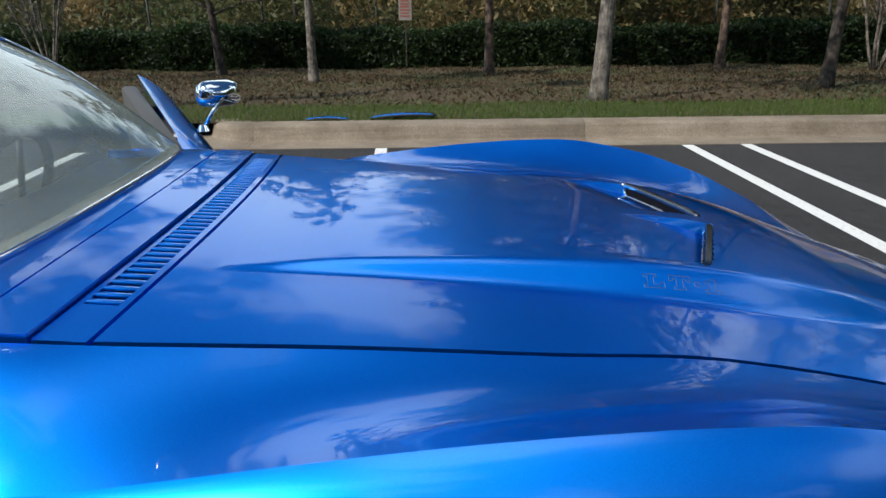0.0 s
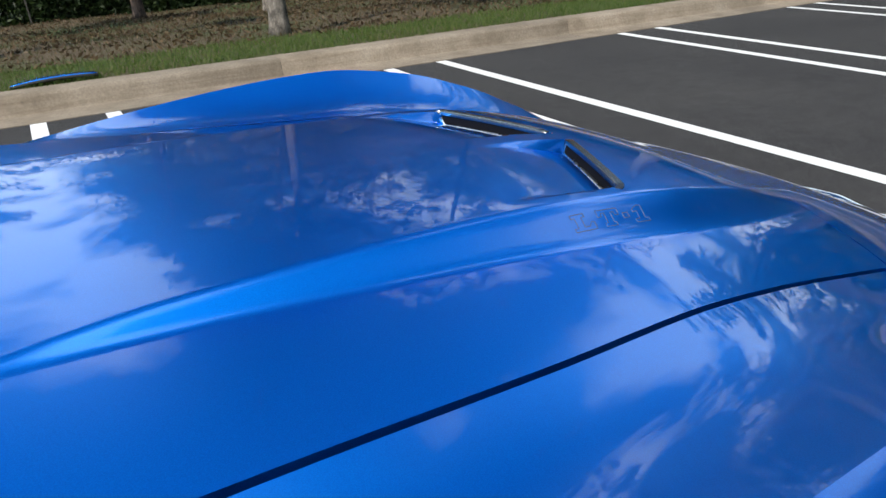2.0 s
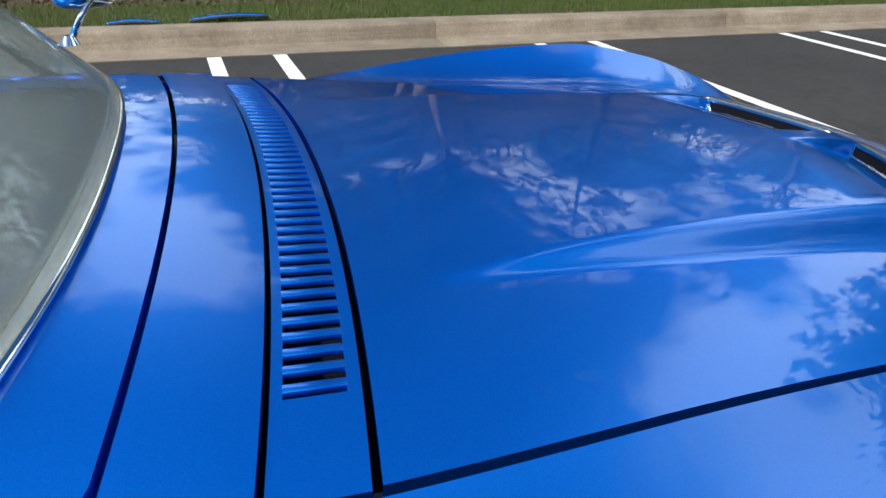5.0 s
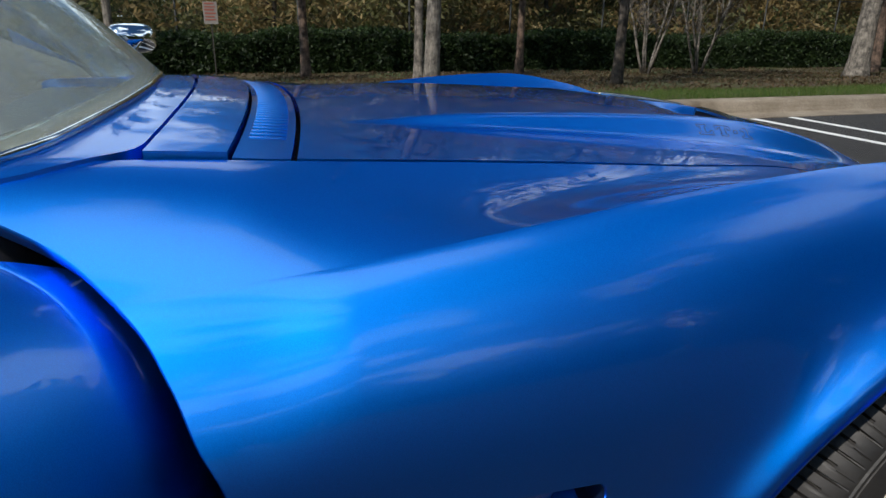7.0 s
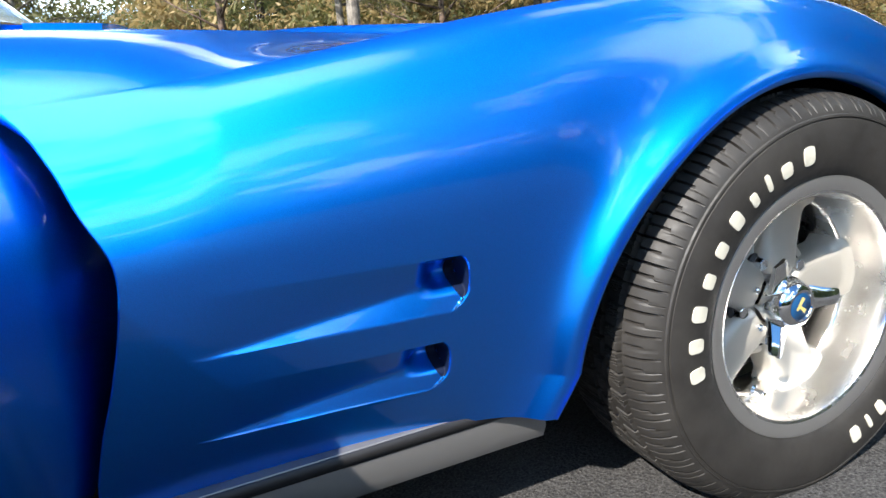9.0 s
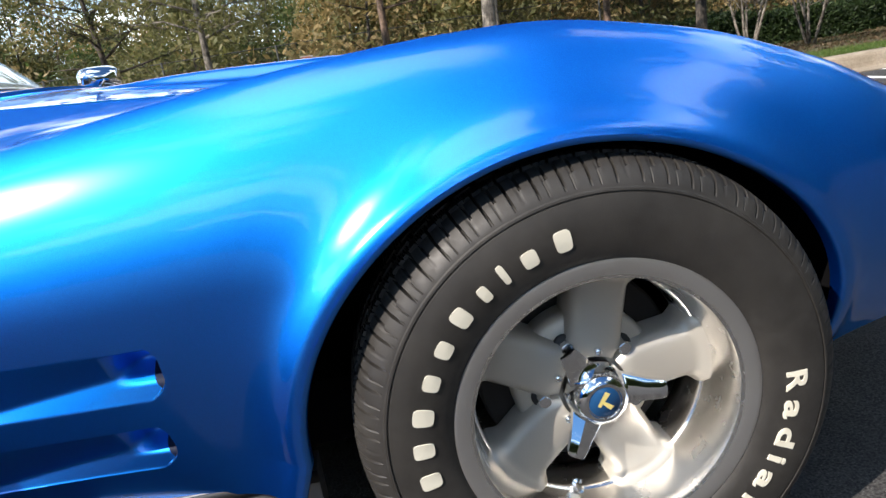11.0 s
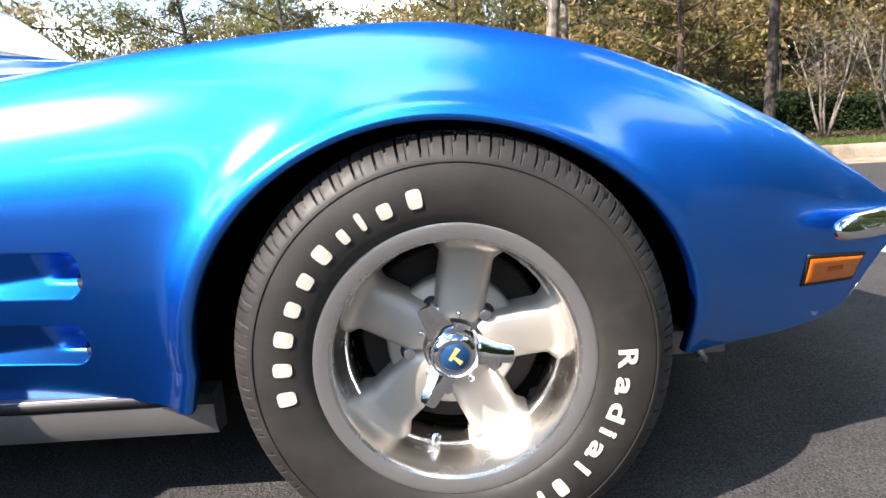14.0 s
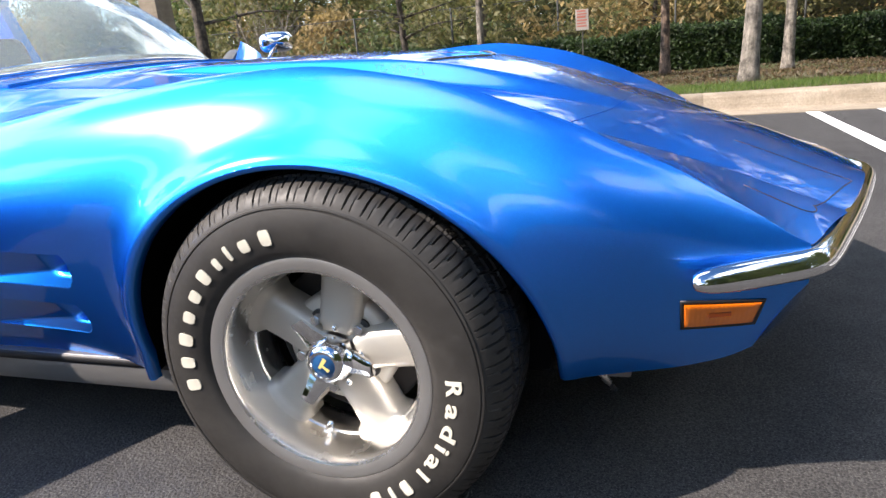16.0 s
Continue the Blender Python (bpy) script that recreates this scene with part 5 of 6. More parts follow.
# ---------------------------------------------------------------- rear of the car and cabin
def make_rear():
    deck = Curve((-2.06, 0.86), (-2.5, 0.86), (-3.0, 0.84), (-3.4, 0.80), (-3.62, 0.74))
    peak = Curve((-2.06, 0.80), (-2.3, 0.85), (-2.55, 0.875), (-2.9, 0.85), (-3.3, 0.80), (-3.62, 0.73))
    wide = Curve((-2.06, 0.815), (-2.49, 0.91), (-3.0, 0.86), (-3.4, 0.79), (-3.62, 0.72))
    foot = Curve((-2.06, 0.222), (-2.9, 0.23), (-3.3, 0.32), (-3.62, 0.40))
    xs = np.r_[np.arange(-2.06, -3.58, -0.012), -3.62]
    n1, n2 = 14, 46
    P, inside = np.zeros((len(xs), n1 + n2, 3)), np.zeros((len(xs), n1 + n2), bool)
    for i, x in enumerate(xs):
        t = np.linspace(0, 1, n1)
        P[i, :n1] = np.c_[np.full(n1, x), 0.72 * t, deck(x) + (peak(x) - deck(x)) * t**3]
        s = np.linspace(0, 1, n2 + 1)[1:]
        z = peak(x) + (foot(x) - peak(x)) * s
        k = np.clip((peak(x) - z) / (peak(x) - 0.52), 0, 1)
        y = 0.72 + (wide(x) - 0.72) * np.sin(k * math.pi / 2) - 0.05 * np.clip((0.52 - z) / 0.3, 0, 1) ** 1.5
        dx = x + 2.489
        rr = np.where(z > 0.3, np.hypot(dx, z - 0.3), abs(dx))
        ins = rr < 0.365
        f_ = np.where(ins, 0.365 / np.maximum(rr, 1e-3), 1)
        P[i, n1:] = np.c_[-2.489 + dx * f_, y, np.where(z > 0.3, 0.3 + (z - 0.3) * f_, z)]
        inside[i, n1:] = ins
    keep = ~(inside[:-1, :-1] & inside[1:, :-1] & inside[1:, 1:] & inside[:-1, 1:])
    for side in (-1, 1):
        Q = P.copy()
        Q[:, :, 1] *= side
        link_mesh("rear_fender", Q.reshape(-1, 3), grid_faces(len(xs), n1 + n2, keep, flip=side > 0), PAINT_BLUE, car, sharp=38)
    # tail panel
    v = [(-3.62, y, 0.40) for y in np.linspace(-0.68, 0.68, 12)] + [(-3.63, y, 0.73 + 0.01 * (1 - (y / 0.72) ** 2)) for y in np.linspace(-0.72, 0.72, 12)]
    link_mesh("tail_panel", v, [(i + 12, i + 13, i + 1, i) for i in range(11)], PAINT_BLUE, car)
    part("rear_bumper", box_bm(-3.70, -3.62, -0.70, 0.70, 0.46, 0.52, 0.02), CHROME, car)
    part("roof_hoop", box_bm(-2.30, -2.06, -0.56, 0.56, 1.12, 1.185, 0.028, 3), PAINT_BLUE, car)
    part("roof_bar", box_bm(-2.10, -1.44, -0.07, 0.07, 1.125, 1.165, 0.018, 3), PAINT_BLUE, car)
    for side in (-1, 1):
        rings = []
        for t in np.linspace(0, 1, 10):
            x0, x1 = -2.07 - 0.02 * t, -2.30 - 0.55 * (1 - t) * 1.0
            z = 0.84 + 0.31 * t
            y = 0.66 - 0.11 * t
            rings.append([(x0, side * y, z), (x1, side * y, z), (x1, side * (y - 0.06), z), (x0, side * (y - 0.06), z)])
        v, f = sweep(rings, None)
        link_mesh("sail_panel", v, f, PAINT_BLUE, car, sharp=30)
    part("rear_window", box_bm(-2.31, -2.295, -0.50, 0.50, 0.87, 1.13, 0.004), GLASS, car)
    part("bulkhead", box_bm(-2.10, -2.06, -0.66, 0.66, 0.22, 0.86, 0.01), VINYL, car)
    for side in (-1, 1):
        lo, hi = sorted((side * 0.665, side * 0.765))
        part("door_jamb", box_bm(-2.10, -2.064, lo, hi, 0.23, 0.765, 0.012), PAINT_BLUE, car)


make_rear()


def make_cabin():
    part("dashboard", box_bm(-1.36, -1.10, -0.60, 0.60, 0.58, 0.79, 0.04, 3), VINYL, car, "black vinyl dashboard")
    part("console", box_bm(-2.0, -1.3, -0.12, 0.12, 0.28, 0.52, 0.03, 3), VINYL, car)
    for side in (-1, 1):
        seat = new("seat")
        seat.parent = car
        part("seat_cushion", box_bm(-1.92, -1.45, side * 0.36 - 0.22, side * 0.36 + 0.22, 0.30, 0.46, 0.05, 3), VINYL, seat, "black vinyl bucket seat")
        bm = box_bm(-0.06, 0.06, -0.21, 0.21, 0.0, 0.62, 0.045, 3)
        bm.transform(Matrix.Translation((-1.92, side * 0.36, 0.40)) @ Matrix.Rotation(radians(-18), 4, "Y"))
        part("backrest", bm, VINYL, seat)
    ring = [(-1.50 + 0.07 * math.cos(a), 0.36 + 0.185 * math.sin(a), 0.72 + 0.175 * math.cos(a)) for a in np.linspace(0, 2 * math.pi, 41)]
    v, f = tube(ring, 0.013, 8)
    sw = link_mesh("steering_wheel", v, f, VINYL, car)
    for a in (0, 2.1, 4.2):
        v, f = tube([(-1.46, 0.36, 0.71), (-1.50 + 0.07 * math.cos(a), 0.36 + 0.18 * math.sin(a), 0.72 + 0.17 * math.cos(a))], 0.009, 6)
        link_mesh("wheel_spoke", v, f, VINYL, sw)


make_cabin()


# ---------------------------------------------------------------- things on the grass
def make_roof_panel(x0, x1, y0, y1, tilt, sink):
    nx, ny = 18, 14
    ob = thing("roof_panel", "blue lift-off roof panel lying on the grass", "roof panel", group="roof panels on the grass")
    rows = []
    for i in range(nx):
        u = i / (nx - 1)
        row = []
        for j in range(ny):
            t = j / (ny - 1)
            x, y = x0 + (x1 - x0) * u, y0 + (y1 - y0) * t
            z = float(lawn_z(x, y)) + 0.052 - sink + 0.018 * (1 - (2 * u - 1) ** 2) + 0.010 * (1 - (2 * t - 1) ** 2) + tilt * (u - 0.5) - 0.045 * t
            row.append((x, y, z))
        rows.append(row)
    v = [p for r in rows for p in r]
    sk = link_mesh("panel_skin", v, grid_faces(nx, ny), PAINT_BLUE, ob)
    so = sk.modifiers.new("thick", "SOLIDIFY")
    so.thickness = 0.006
    rim = rows[0] + [r[-1] for r in rows[1:]] + rows[-1][::-1][1:] + [r[0] for r in rows[::-1]][1:]
    v, f = tube([(a, b, c - 0.016) for a, b, c in rim], 0.013, 6)
    link_mesh("panel_seal", v, f, BLACK_RUBBER, ob, "black rubber edge seal")


make_roof_panel(-1.04, -0.44, 5.08, 5.52, 0.02, 0.016)
make_roof_panel(-1.66, -1.26, 5.06, 5.46, -0.004, 0.036)


def make_sign():
    ob = thing("notice_sign", "small weathered off-white notice with faded red bars", "sign", at=(-1.14, 15.0, 0))
    white = material("sign_white", (0.30, 0.275, 0.25), 0.6)[0]
    red = material("sign_red", (0.36, 0.12, 0.09), 0.5)[0]
    part("plate", box_bm(-0.15, 0.15, -0.008, 0.008, 0.82, 1.29, 0.003, 1), white, ob)
    for z0, z1 in ((1.235, 1.27), (1.17, 1.20), (1.10, 1.145), (1.03, 1.065), (0.965, 0.995), (0.90, 0.93)):
        part("text_bar", box_bm(-0.12, 0.12 - 0.05 * ((z0 * 37) % 1), -0.013, -0.0085, z0, z1), red, ob)
    part("post", box_bm(-0.014, 0.014, 0.010, 0.038, -0.6, 1.29), material("sign_post", (0.05, 0.048, 0.04), 0.7)[0], ob)


make_sign()


def make_light_pole():
    ob = thing("light_pole", "square tan concrete lamp post", "lamp post", at=(-5.6, 5.8, 0))
    rings = []
    for z, h in ((-0.3, 0.16), (3.0, 0.14), (8.0, 0.10)):
        c = h * 0.82
        rings.append([(h, -c, z), (h, c, z), (c, h, z), (-c, h, z), (-h, c, z), (-h, -c, z), (-c, -h, z), (c, -h, z)])
    v, f = sweep(rings, None)
    link_mesh("shaft", v, f, CONCRETE, ob, sharp=30)
    part("lamp_head", box_bm(-0.3, 0.3, -0.9, -0.1, 7.9, 8.1, 0.03), TRIM_METAL, ob)


make_light_pole()


# ---------------------------------------------------------------- planting
def leaf_quads(rng, centres, size, flat=0.6):
    """A small bent leaf at each centre, turned at random."""
    n = len(centres)
    a = rng.normal(size=(n, 3))
    a /= np.linalg.norm(a, axis=1, keepdims=True)
    b = rng.normal(size=(n, 3))
    b -= (a * b).sum(1, keepdims=True) * a
    b /= np.linalg.norm(b, axis=1, keepdims=True)
    s = size * rng.uniform(0.6, 1.4, (n, 1))
    c = np.asarray(centres)
    v = np.stack([c - a * s, c + b * s * flat * 0.5, c + a * s, c - b * s * flat * 0.5], 1).reshape(-1, 3)
    f = np.arange(4 * n).reshape(-1, 4)
    return v, f


def leaf_object(name, v, f, mat, parent=None, label=""):
    me = bpy.data.meshes.new(name)
    me.vertices.add(len(v))
    me.vertices.foreach_set("co", np.asarray(v, np.float32).ravel())
    k = f.shape[1]
    me.loops.add(f.size)
    me.loops.foreach_set("vertex_index", f.ravel().astype(np.int32))
    me.polygons.add(len(f))
    me.polygons.foreach_set("loop_start", (np.arange(len(f)) * k).astype(np.int32))
    me.polygons.foreach_set("loop_total", np.full(len(f), k, np.int32))
    me.update(calc_edges=True)
    me.materials.append(mat)
    ob = new(name, me)
    if parent is not None:
        ob.parent = parent
    if label:
        tagged(ob, label=label)
    return ob


def make_tree(x, y, height, r0, bark, leaves, n_leaf, seed, lean=(0, 0), label="", clear=0.28, spread=0.30, leaf=0.07, limbs=26, flare=1.5, group="trees beyond the kerb"):
    rng = np.random.default_rng(seed)
    z0 = float(lawn_z(x, y)) - 0.05
    ob = thing("tree", label, "tree", group=group, at=(x, y, z0))
    hs = np.r_[0, 0.02, 0.05, 0.12, np.linspace(0.2, 1, 10)]
    pts, rad = [], []
    for h in hs:
        wob = 0.05 * height / 8 * math.sin(h * 9 + seed) * h
        pts.append(Vector((lean[0] * h * height + wob, lean[1] * h * height + wob * 0.6, h * height)))
        rad.append(r0 * (1 - 0.88 * h) * (1 + (flare - 1) * math.exp(-h * height / 0.22)))
    v, f = tube(pts, rad, 14)
    link_mesh("trunk", v, f, bark, ob)
    acc = ([], [])
    tips = []
    for k in range(limbs):
        h = clear + (0.97 - clear) * (k + rng.uniform(0, 0.8)) / limbs
        i = min(int(np.searchsorted(hs, h)), len(hs) - 1)
        t = (h - hs[i - 1]) / (hs[i] - hs[i - 1])
        p = pts[i - 1].lerp(pts[i], t)
        rr = rad[i - 1] + (rad[i] - rad[i - 1]) * t
        a = k * 2.4 + rng.uniform(-0.5, 0.5)
        ln = height * spread * (1.08 - h) * rng.uniform(0.7, 1.25) + 0.25
        d = Vector((math.cos(a), math.sin(a), rng.uniform(0.05, 0.55)))
        q1 = p + d * ln * 0.5 + Vector((0, 0, 0.03 * ln))
        q2 = p + d * ln + Vector((0, 0, rng.uniform(-0.12, 0.12) * ln))
        add_mesh(acc, tube([p, q1, q2], [min(rr * 0.45, 0.05), min(rr * 0.28, 0.026), 0.006], 5))
        for m in range(6):
            t2 = rng.uniform(0.25, 1.0)
            b = p.lerp(q2, t2)
            e = b + Vector((rng.normal(), rng.normal(), rng.normal() * 0.6 + 0.15)).normalized() * ln * rng.uniform(0.18, 0.42)
            add_mesh(acc, tube([b, b.lerp(e, 0.5) + Vector((0, 0, 0.02)), e], [0.010, 0.007, 0.003], 4))
            tips.append((b, e))
            for _ in range(2):
                b2 = b.lerp(e, rng.uniform(0.3, 0.95))
                e2 = b2 + Vector((rng.normal(), rng.normal(), rng.normal() * 0.5)).normalized() * ln * 0.16
                add_mesh(acc, tube([b2, e2], [0.005, 0.002], 3))
                tips.append((b2, e2))
    link_mesh("branch_work", acc[0], acc[1], bark, ob)
    if n_leaf:
        idx = rng.integers(0, len(tips), n_leaf)
        t = rng.uniform(0, 1.15, n_leaf)[:, None]
        A = np.array([tuple(p) for p, _ in tips])[idx]
        B = np.array([tuple(q) for _, q in tips])[idx]
        c = A + (B - A) * t + rng.normal(scale=0.045, size=(n_leaf, 3))
        v, f = leaf_quads(rng, c, leaf, 0.55)
        leaf_object("crown", v, f, leaves, ob)
    return ob


make_tree(1.58, 7.0, 9.0, 0.098, BARK_PALE, LEAF_GREEN, 17000, 11, (0.035, 0.0), "pale-barked leaning tree near the kerb with fine green foliage", 0.35, 0.30, 0.05, 34)
make_tree(2.84, 12.1, 8.5, 0.10, BARK_PALE, LEAF_OLIVE, 12000, 12, (0.0, 0.0), "slim pale-barked tree with olive foliage on the lawn", 0.30, 0.3, 0.055, 32)
make_tree(5.27, 8.55, 9.5, 0.088, BARK_DARK, LEAF_GREEN, 15000, 13, (0.012, 0.0), "slim dark-barked tree with green foliage on the lawn", 0.32, 0.30, 0.05, 34)
make_tree(6.1, 14.4, 8.5, 0.098, BARK_RED, LEAF_RUST, 2400, 14, (0.0, 0.0), "reddish-barked tree beside the hedge with bare low limbs", 0.2, 0.34)
make_tree(0.72, 13.6, 8.5, 0.10, BARK_RED, LEAF_OLIVE, 2600, 15, (0.0, 0.0), "slender straight tree by the hedge with olive leaves", 0.25, 0.3)
make_tree(-2.68, 11.2, 5.2, 0.085, BARK_PALE, LEAF_OLIVE, 7000, 16, (0.0, 0.0), "pale slender tree with olive foliage", 0.36, 0.36, 0.05)
make_tree(-5.3, 14.2, 5.6, 0.10, BARK_DARK, LEAF_OLIVE, 3000, 17, (-0.06, 0.0), "leaning dark-barked tree with sparse olive foliage", 0.22, 0.34)
make_tree(11.4, 9.4, 9.0, 0.20, BARK_PALE, LEAF_OLIVE, 2200, 18, (0.03, 0.0), "stout pale-barked tree near the kerb", 0.28, 0.36)
make_tree(-9.2, 11.5, 9.0, 0.15, BARK_DARK, LEAF_GREEN, 4200, 19, (0.0, 0.0), "full green-leaved tree on the lawn", 0.2, 0.36)
make_tree(15.5, 12.5, 9.0, 0.15, BARK_RED, LEAF_OLIVE, 2600, 20, (0.0, 0.0), "reddish-barked tree with olive foliage on the lawn", 0.24, 0.34)


make_tree(13.6, 5.75, 11.0, 0.19, BARK_DARK, LEAF_GREEN, 42000, 23, (0.0, 0.0), "tall full-leaved dark green tree beyond the kerb", 0.22, 0.30, 0.062, 40)


def make_myrtle(x, y, seed):
    """Many pale bare stems fanning out from one foot."""
    rng = np.random.default_rng(seed)
    ob = thing("bare_shrub_tree", "bare multi-stemmed tree with smooth pale stems", "tree", group="bare multi-stemmed trees", at=(x, y, float(lawn_z(x, y)) - 0.04))
    for k in range(5):
        a = k * 1.26 + rng.uniform(-0.3, 0.3)
        d = Vector((math.cos(a) * 0.30, math.sin(a) * 0.3, 1))
        b = Vector((math.cos(a) * 0.06, math.sin(a) * 0.06, 0))
        pts = [b, b + d * 0.6, b + d * 1.3 + Vector((rng.normal() * 0.05, 0, 0)), b + d * 2.2]
        v, f = tube(pts, [0.038, 0.030, 0.022, 0.012], 8)
        link_mesh("stem", v, f, BARK_PALE, ob)
        acc = ([], [])
        for m in range(14):
            t = rng.uniform(0.35, 1.0)
            p = b + d * 2.2 * t
            e = p + Vector((rng.normal() * 0.35, rng.normal() * 0.35, rng.uniform(0.2, 0.9)))
            add_mesh(acc, tube([p, p.lerp(e, 0.5), e], [0.010, 0.007, 0.003], 4))
            for _ in range(3):
                p2 = p.lerp(e, rng.uniform(0.3, 1))
                e2 = p2 + Vector((rng.normal() * 0.2, rng.normal() * 0.2, rng.uniform(0.05, 0.4)))
                add_mesh(acc, tube([p2, e2], [0.005, 0.002], 3))
        link_mesh("twig_work", acc[0], acc[1], BARK_PALE, ob)


make_myrtle(8.9, 13.1, 31)
make_myrtle(10.5, 13.2, 32)
make_myrtle(-9.4, 14.6, 33)


def make_hedge(x0, x1):
    rng = np.random.default_rng(5)
    ob = thing("hedge", "dense dark green clipped hedge along the lawn", "hedge")
    n = int((x1 - x0) * 2600)
    x = rng.uniform(x0, x1, n)
    face = rng.uniform(0, 1, n)
    bump = 0.12 * np.sin(x * 1.3) + 0.08 * np.sin(x * 3.1 + 1)
    h = 1.02 + 0.08 * np.sin(x * 0.9) + 0.06 * np.sin(x * 2.7)
    top = face > 0.68
    y = np.where(top, rng.uniform(15.3, 16.6, n), 15.32 + bump + rng.normal(scale=0.07, size=n))
    z = -0.42 + np.where(top, h + rng.normal(scale=0.05, size=n), h * rng.uniform(0.0, 1, n))
    y = y + np.where(top, 0, 0.14 * (z + 0.42) ** 2 * 0.3)
    v, f = leaf_quads(rng, np.c_[x, y, z], 0.055, 0.7)
    leaf_object("leaves", v, f, LEAF_HEDGE, ob)
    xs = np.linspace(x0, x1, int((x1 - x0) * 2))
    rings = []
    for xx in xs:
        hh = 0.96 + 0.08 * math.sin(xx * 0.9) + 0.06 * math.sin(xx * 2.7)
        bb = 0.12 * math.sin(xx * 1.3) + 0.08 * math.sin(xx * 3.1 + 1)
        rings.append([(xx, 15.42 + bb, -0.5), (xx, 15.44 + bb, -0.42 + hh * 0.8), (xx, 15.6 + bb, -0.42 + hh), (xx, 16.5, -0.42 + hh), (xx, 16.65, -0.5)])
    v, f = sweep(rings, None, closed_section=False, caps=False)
    # solid sheet behind the leaves, coloured as the shade between them
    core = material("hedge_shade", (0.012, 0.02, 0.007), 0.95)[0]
    link_mesh("shade_core", v, f, core, ob)


make_hedge(-16, 24)


def make_fence():
    ob = thing("chain_link_fence", "dark chain-link fence behind the hedge", "fence")
    wire = material("dark_wire", (0.03, 0.032, 0.03), 0.6, 0.4)[0]
    for i in range(15):
        v, f = tube([(-20 + 3 * i, 17.2, -0.7), (-20 + 3 * i, 17.2, 1.75)], 0.03, 8)
        link_mesh("post", v, f, wire, ob)
    v, f = tube([(-20, 17.2, 1.72), (22, 17.2, 1.72)], 0.013, 6)
    link_mesh("top_rail", v, f, wire, ob)
    vs, fs = [], []
    k = 0
    for i in range(520):
        x = -20 + i * 0.085
        for s in (-1, 1):
            xa, xb = x, x + s * 2.3
            vs += [(xa - 0.003, 17.2, -0.6), (xa + 0.003, 17.2, -0.6), (xb + 0.003, 17.2, 1.7), (xb - 0.003, 17.2, 1.7)]
            fs.append((k, k + 1, k + 2, k + 3))
            k += 4
    link_mesh("wire_mesh", vs, fs, wire, ob, smooth=False)


make_fence()


def make_woods():
    """Mixed woodland behind the fence."""
    rng = np.random.default_rng(8)
    lists = {"green": [], "olive": [], "rust": []}
    stems = ([], [])
    for k in range(190):
        x = rng.uniform(-40, 44) if k < 150 else rng.uniform(0, 40)
        y = rng.uniform(18.5, 36)
        h = rng.uniform(2.8, 6.8) * (0.8 + 0.02 * (y - 18)) * (1.0 + 0.55 * float(smooth01((x + 1.0) / 5.0)))
        w = h * rng.uniform(0.20, 0.34)
        kind = rng.choice(["green", "olive", "olive", "rust"] if x < 8 else ["olive", "rust", "rust", "green"])
        p = Vector((x, y, -0.6))
        q = p + Vector((rng.normal() * 0.4, rng.normal() * 0.3, h * 0.9))
        add_mesh(stems, tube([p, p.lerp(q, 0.5), q], [0.09, 0.06, 0.02], 6))
        for m in range(10):
            b = p.lerp(q, rng.uniform(0.2, 0.95))
            e = b + Vector((rng.normal(), rng.normal(), rng.uniform(-0.1, 0.8))) * w * 0.7
            add_mesh(stems, tube([b, e], [0.03, 0.006], 4))
        nclump = 30
        for c in range(nclump):
            t = rng.uniform(0.12, 1.0)
            r = w * (0.4 + 0.9 * math.sin(math.pi * min(t * 0.9 + 0.08, 1)))
            cc = np.array([x, y, -0.6 + h * t]) + rng.normal(size=3) * np.array([r, r, 0.3]) * 0.75
            n = 88
            lists[kind].append(cc + rng.normal(size=(n, 3)) * np.array([0.38, 0.38, 0.26]))
    # a taller stand further back
    for k in range(64):
        x, y = rng.uniform(1, 50), rng.uniform(25, 42)
        h = rng.uniform(11, 16)
        kind = rng.choice(["green", "olive", "olive", "rust"])
        p = Vector((x, y, -0.6))
        q = p + Vector((rng.normal() * 0.5, rng.normal() * 0.5, h * 0.95))
        add_mesh(stems, tube([p, p.lerp(q, 0.5), q], [0.14, 0.10, 0.03], 6))
        for c in range(44):
            t = rng.uniform(0.15, 1.0)
            r = 0.5 + 1.5 * math.sin(math.pi * min(t * 0.85 + 0.1, 1))
            cc = np.array([x, y, -0.6 + h * t]) + rng.normal(size=3) * np.array([r, r, 0.4]) * 0.8
            lists[kind].append(cc + rng.normal(size=(48, 3)) * np.array([0.5, 0.5, 0.32]))
    # undergrowth
    for k in range(700):
        x = rng.uniform(-34, 38)
        y = rng.uniform(17.6, 22)
        cc = np.array([x, y, -0.4 + rng.uniform(0, 1.5)])
        lists[rng.choice(["green", "olive", "olive"])].append(cc + rng.normal(size=(60, 3)) * np.array([0.4, 0.3, 0.35]))
    # hazy further rows
    for k in range(190):
        x = rng.uniform(-60, 62)
        y = rng.uniform(38, 56)
        h = rng.uniform(4.0, 8.5)
        for c in range(24):
            cc = np.array([x, y, -0.6 + h * rng.uniform(0.05, 1.0)]) + rng.normal(size=3) * np.array([1.3, 1.0, 0.3])
            lists[("olive", "olive", "green", "rust")[k % 4]].append(cc + rng.normal(size=(36, 3)) * np.array([0.6, 0.5, 0.45]))
    ob = thing("woodland", "mixed woodland of thin trees and undergrowth", "woods", kind="stuff")
    for key, mat in (("green", LEAF_GREEN), ("olive", LEAF_OLIVE), ("rust", LEAF_RUST)):
        v, f = leaf_quads(rng, np.concatenate(lists[key]), 0.118, 0.75)
        leaf_object(key + "_foliage", v, f, mat, ob)
    link_mesh("stems", stems[0], stems[1], BARK_DARK, ob)


make_woods()


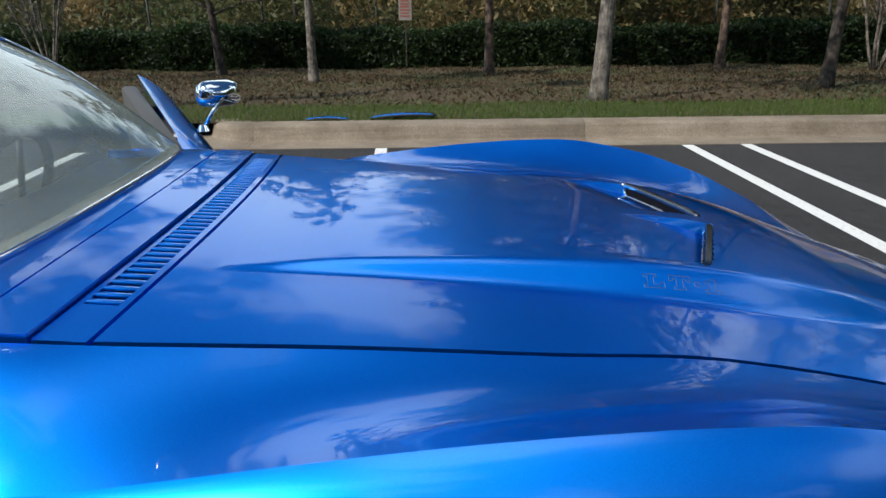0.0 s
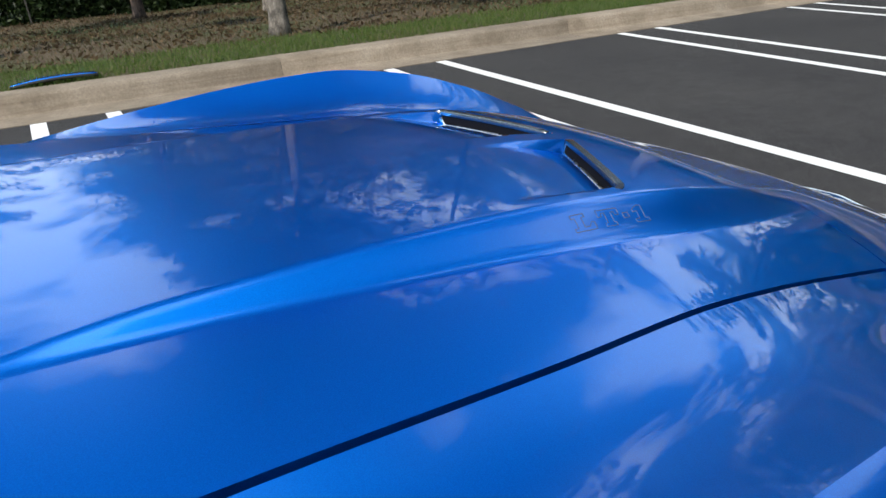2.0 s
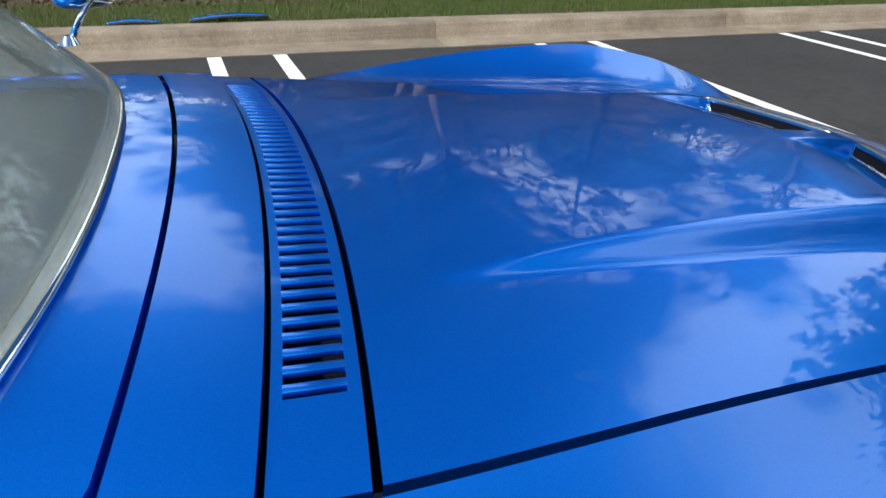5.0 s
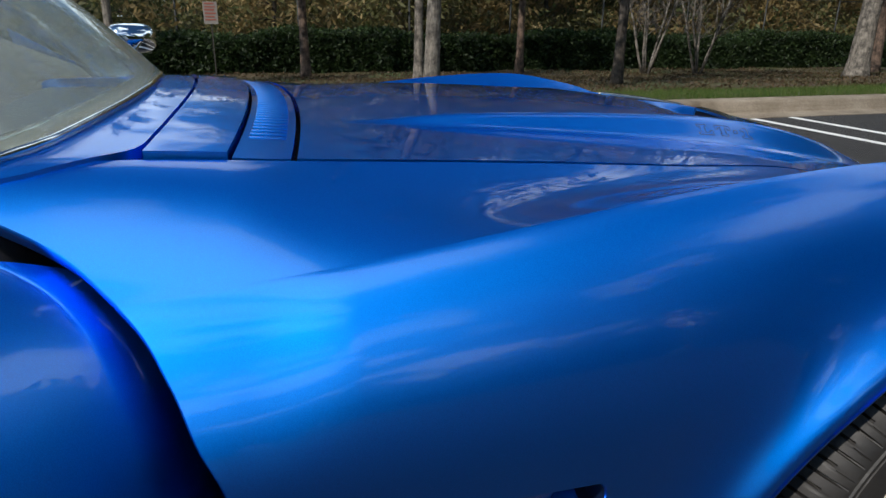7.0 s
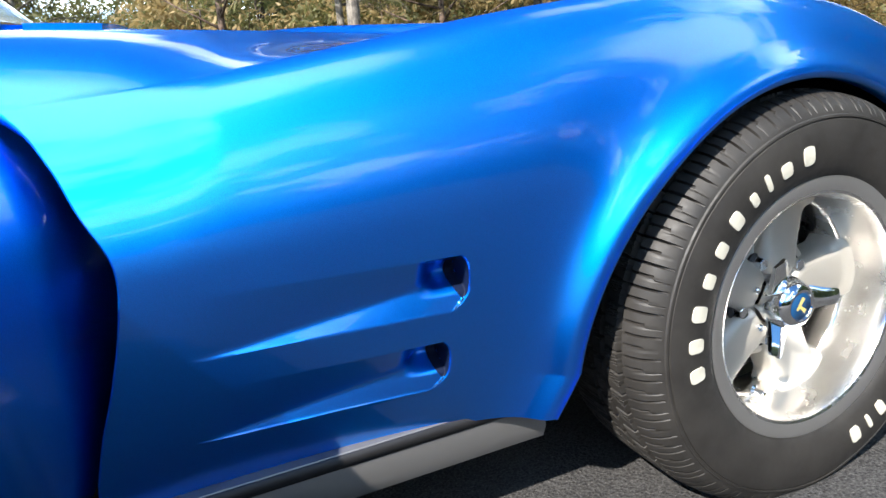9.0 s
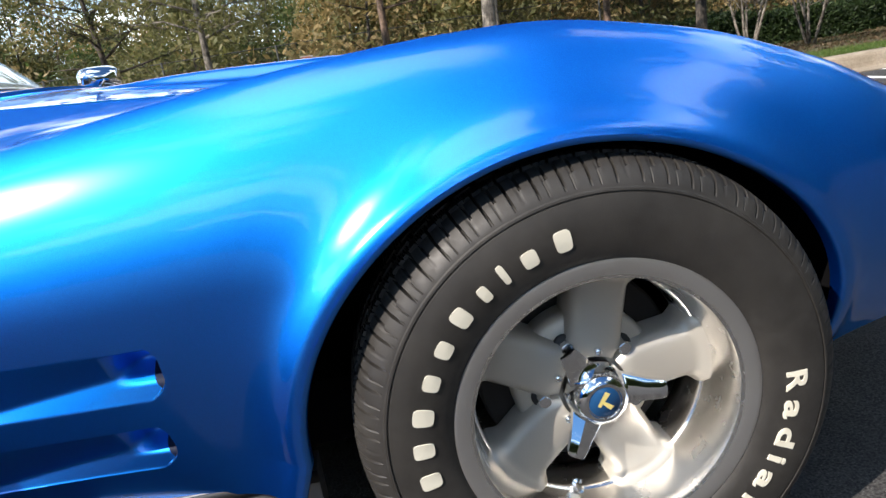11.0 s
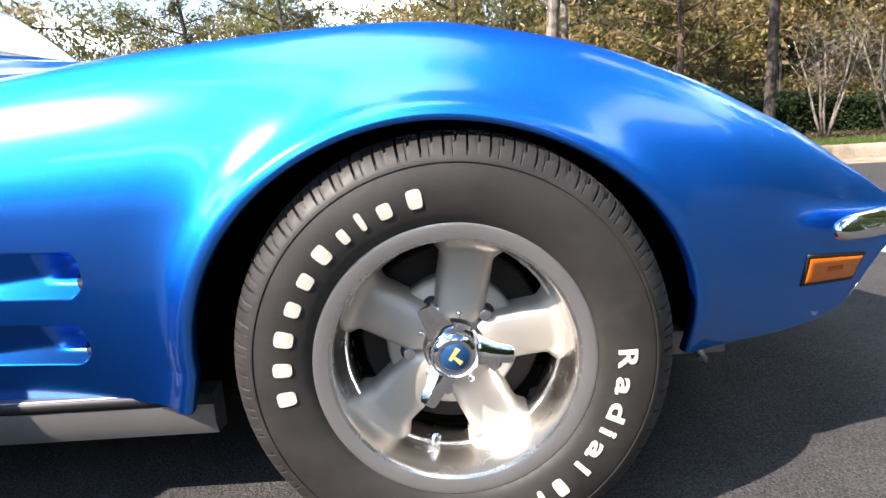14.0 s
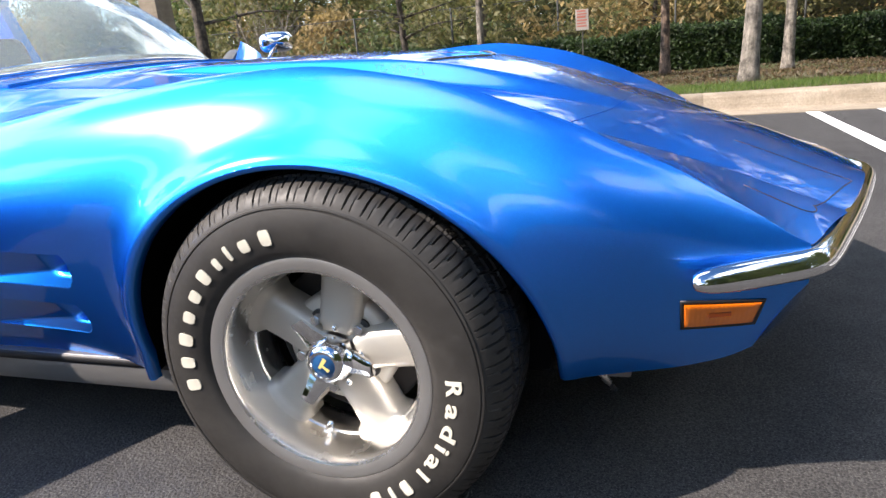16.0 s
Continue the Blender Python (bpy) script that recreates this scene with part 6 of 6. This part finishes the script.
def make_grass():
    rng = np.random.default_rng(21)

    def blades(n, x0, x1, y0, y1, h, w, power=1.0):
        x = rng.uniform(x0, x1, n)
        y = y0 + (y1 - y0) * rng.uniform(0, 1, n) ** power
        z = lawn_z(x, y)
        a = rng.uniform(0, 6.283, n)
        hh = h * rng.uniform(0.4, 1.3, n)
        dx, dy = np.cos(a) * w, np.sin(a) * w
        lx, ly = rng.normal(scale=0.45, size=n) * hh, rng.normal(scale=0.45, size=n) * hh
        v = np.stack([np.c_[x - dx, y - dy, z - 0.01], np.c_[x + dx, y + dy, z - 0.01], np.c_[x + lx, y + ly, z + hh]], 1).reshape(-1, 3)
        return v, np.arange(3 * n).reshape(-1, 3)
    v, f = blades(70000, -8, 14, 5.03, 6.6, 0.055, 0.003, 1.3)
    g = leaf_object("grass", v, f, GRASS_MAT)
    tagged(g, label="short green grass along the kerb", category="grass", kind="stuff")
    v, f = blades(52000, -12, 18, 6.2, 15.2, 0.05, 0.006, 0.9)
    g = leaf_object("rough_grass", v, f, leaf_material("rough_grass_blades", [(0.0, (0.034, 0.05, 0.013)), (0.6, (0.085, 0.085, 0.028)), (1.0, (0.14, 0.115, 0.05))]))
    tagged(g, label="patchy olive and straw-coloured rough grass", category="grass", kind="stuff")
    n = 18000
    x = rng.uniform(-10, 14, n)
    y = rng.uniform(6.4, 15.2, n)
    c = np.c_[x, y, lawn_z(x, y) + 0.015 + rng.uniform(0, 0.02, n)]
    v, f = leaf_quads(rng, c, 0.035, 0.8)
    v[:, 2] = np.maximum(v[:, 2], lawn_z(v[:, 0], v[:, 1]) + 0.002)
    g = leaf_object("leaf_litter", v, f, LITTER)
    tagged(g, label="scattered dry brown fallen leaves", category="leaf litter", kind="stuff")


make_grass()


def make_far_trees():
    """Belt of trees round the far sides of the car park."""
    rng = np.random.default_rng(44)
    ob = thing("far_tree_line", "distant dark belt of trees round the car park", "woods", kind="stuff")
    cs = []
    trunks = ([], [])
    for k in range(300):
        a = radians(rng.uniform(-172, 24))
        r = rng.uniform(40, 48)
        h = rng.uniform(7, 12)
        if a > radians(-60):
            r, h = r - 14, h + 9.0
        x, y = r * math.cos(a), r * math.sin(a)
        add_mesh(trunks, tube([(x, y, -0.6), (x + rng.normal() * 0.4, y, h * 0.8)], [0.16, 0.05], 6))
        for c in range(20):
            cs.append(np.array([x, y, rng.uniform(0.4, h)]) + rng.normal(size=(26, 3)) * 0.85)
    v, f = leaf_quads(rng, np.concatenate(cs), 0.45, 0.7)
    leaf_object("foliage", v, f, LEAF_GREEN, ob)
    link_mesh("stems", trunks[0], trunks[1], BARK_DARK, ob)


make_far_trees()


def make_scrap():
    """A crumpled bit of paper trodden flat on the asphalt."""
    rng = np.random.default_rng(9)
    m, n = 9, 6
    v = []
    for i in range(m):
        for j in range(n):
            u, w = i / (m - 1) - 0.5, j / (n - 1) - 0.5
            edge = 1 + 0.22 * rng.normal() * (abs(u) > 0.4 or abs(w) > 0.4)
            v.append((0.922 + 0.021 * u * edge + 0.006 * w, -0.633 + 0.010 * w * edge - 0.006 * u, 0.002 + 0.0035 * abs(rng.normal()) * (0.3 + abs(math.sin(9 * u)))))
    ob = link_mesh("litter_scrap", v, grid_faces(m, n, flip=True), material("scrap_paper", (0.26, 0.25, 0.22), 0.8)[0], None, smooth=False)
    mod = ob.modifiers.new("thickness", "SOLIDIFY")
    mod.thickness = 0.0006
    tagged(ob, label="small crumpled pale paper scrap on the asphalt", category="litter")


make_scrap()
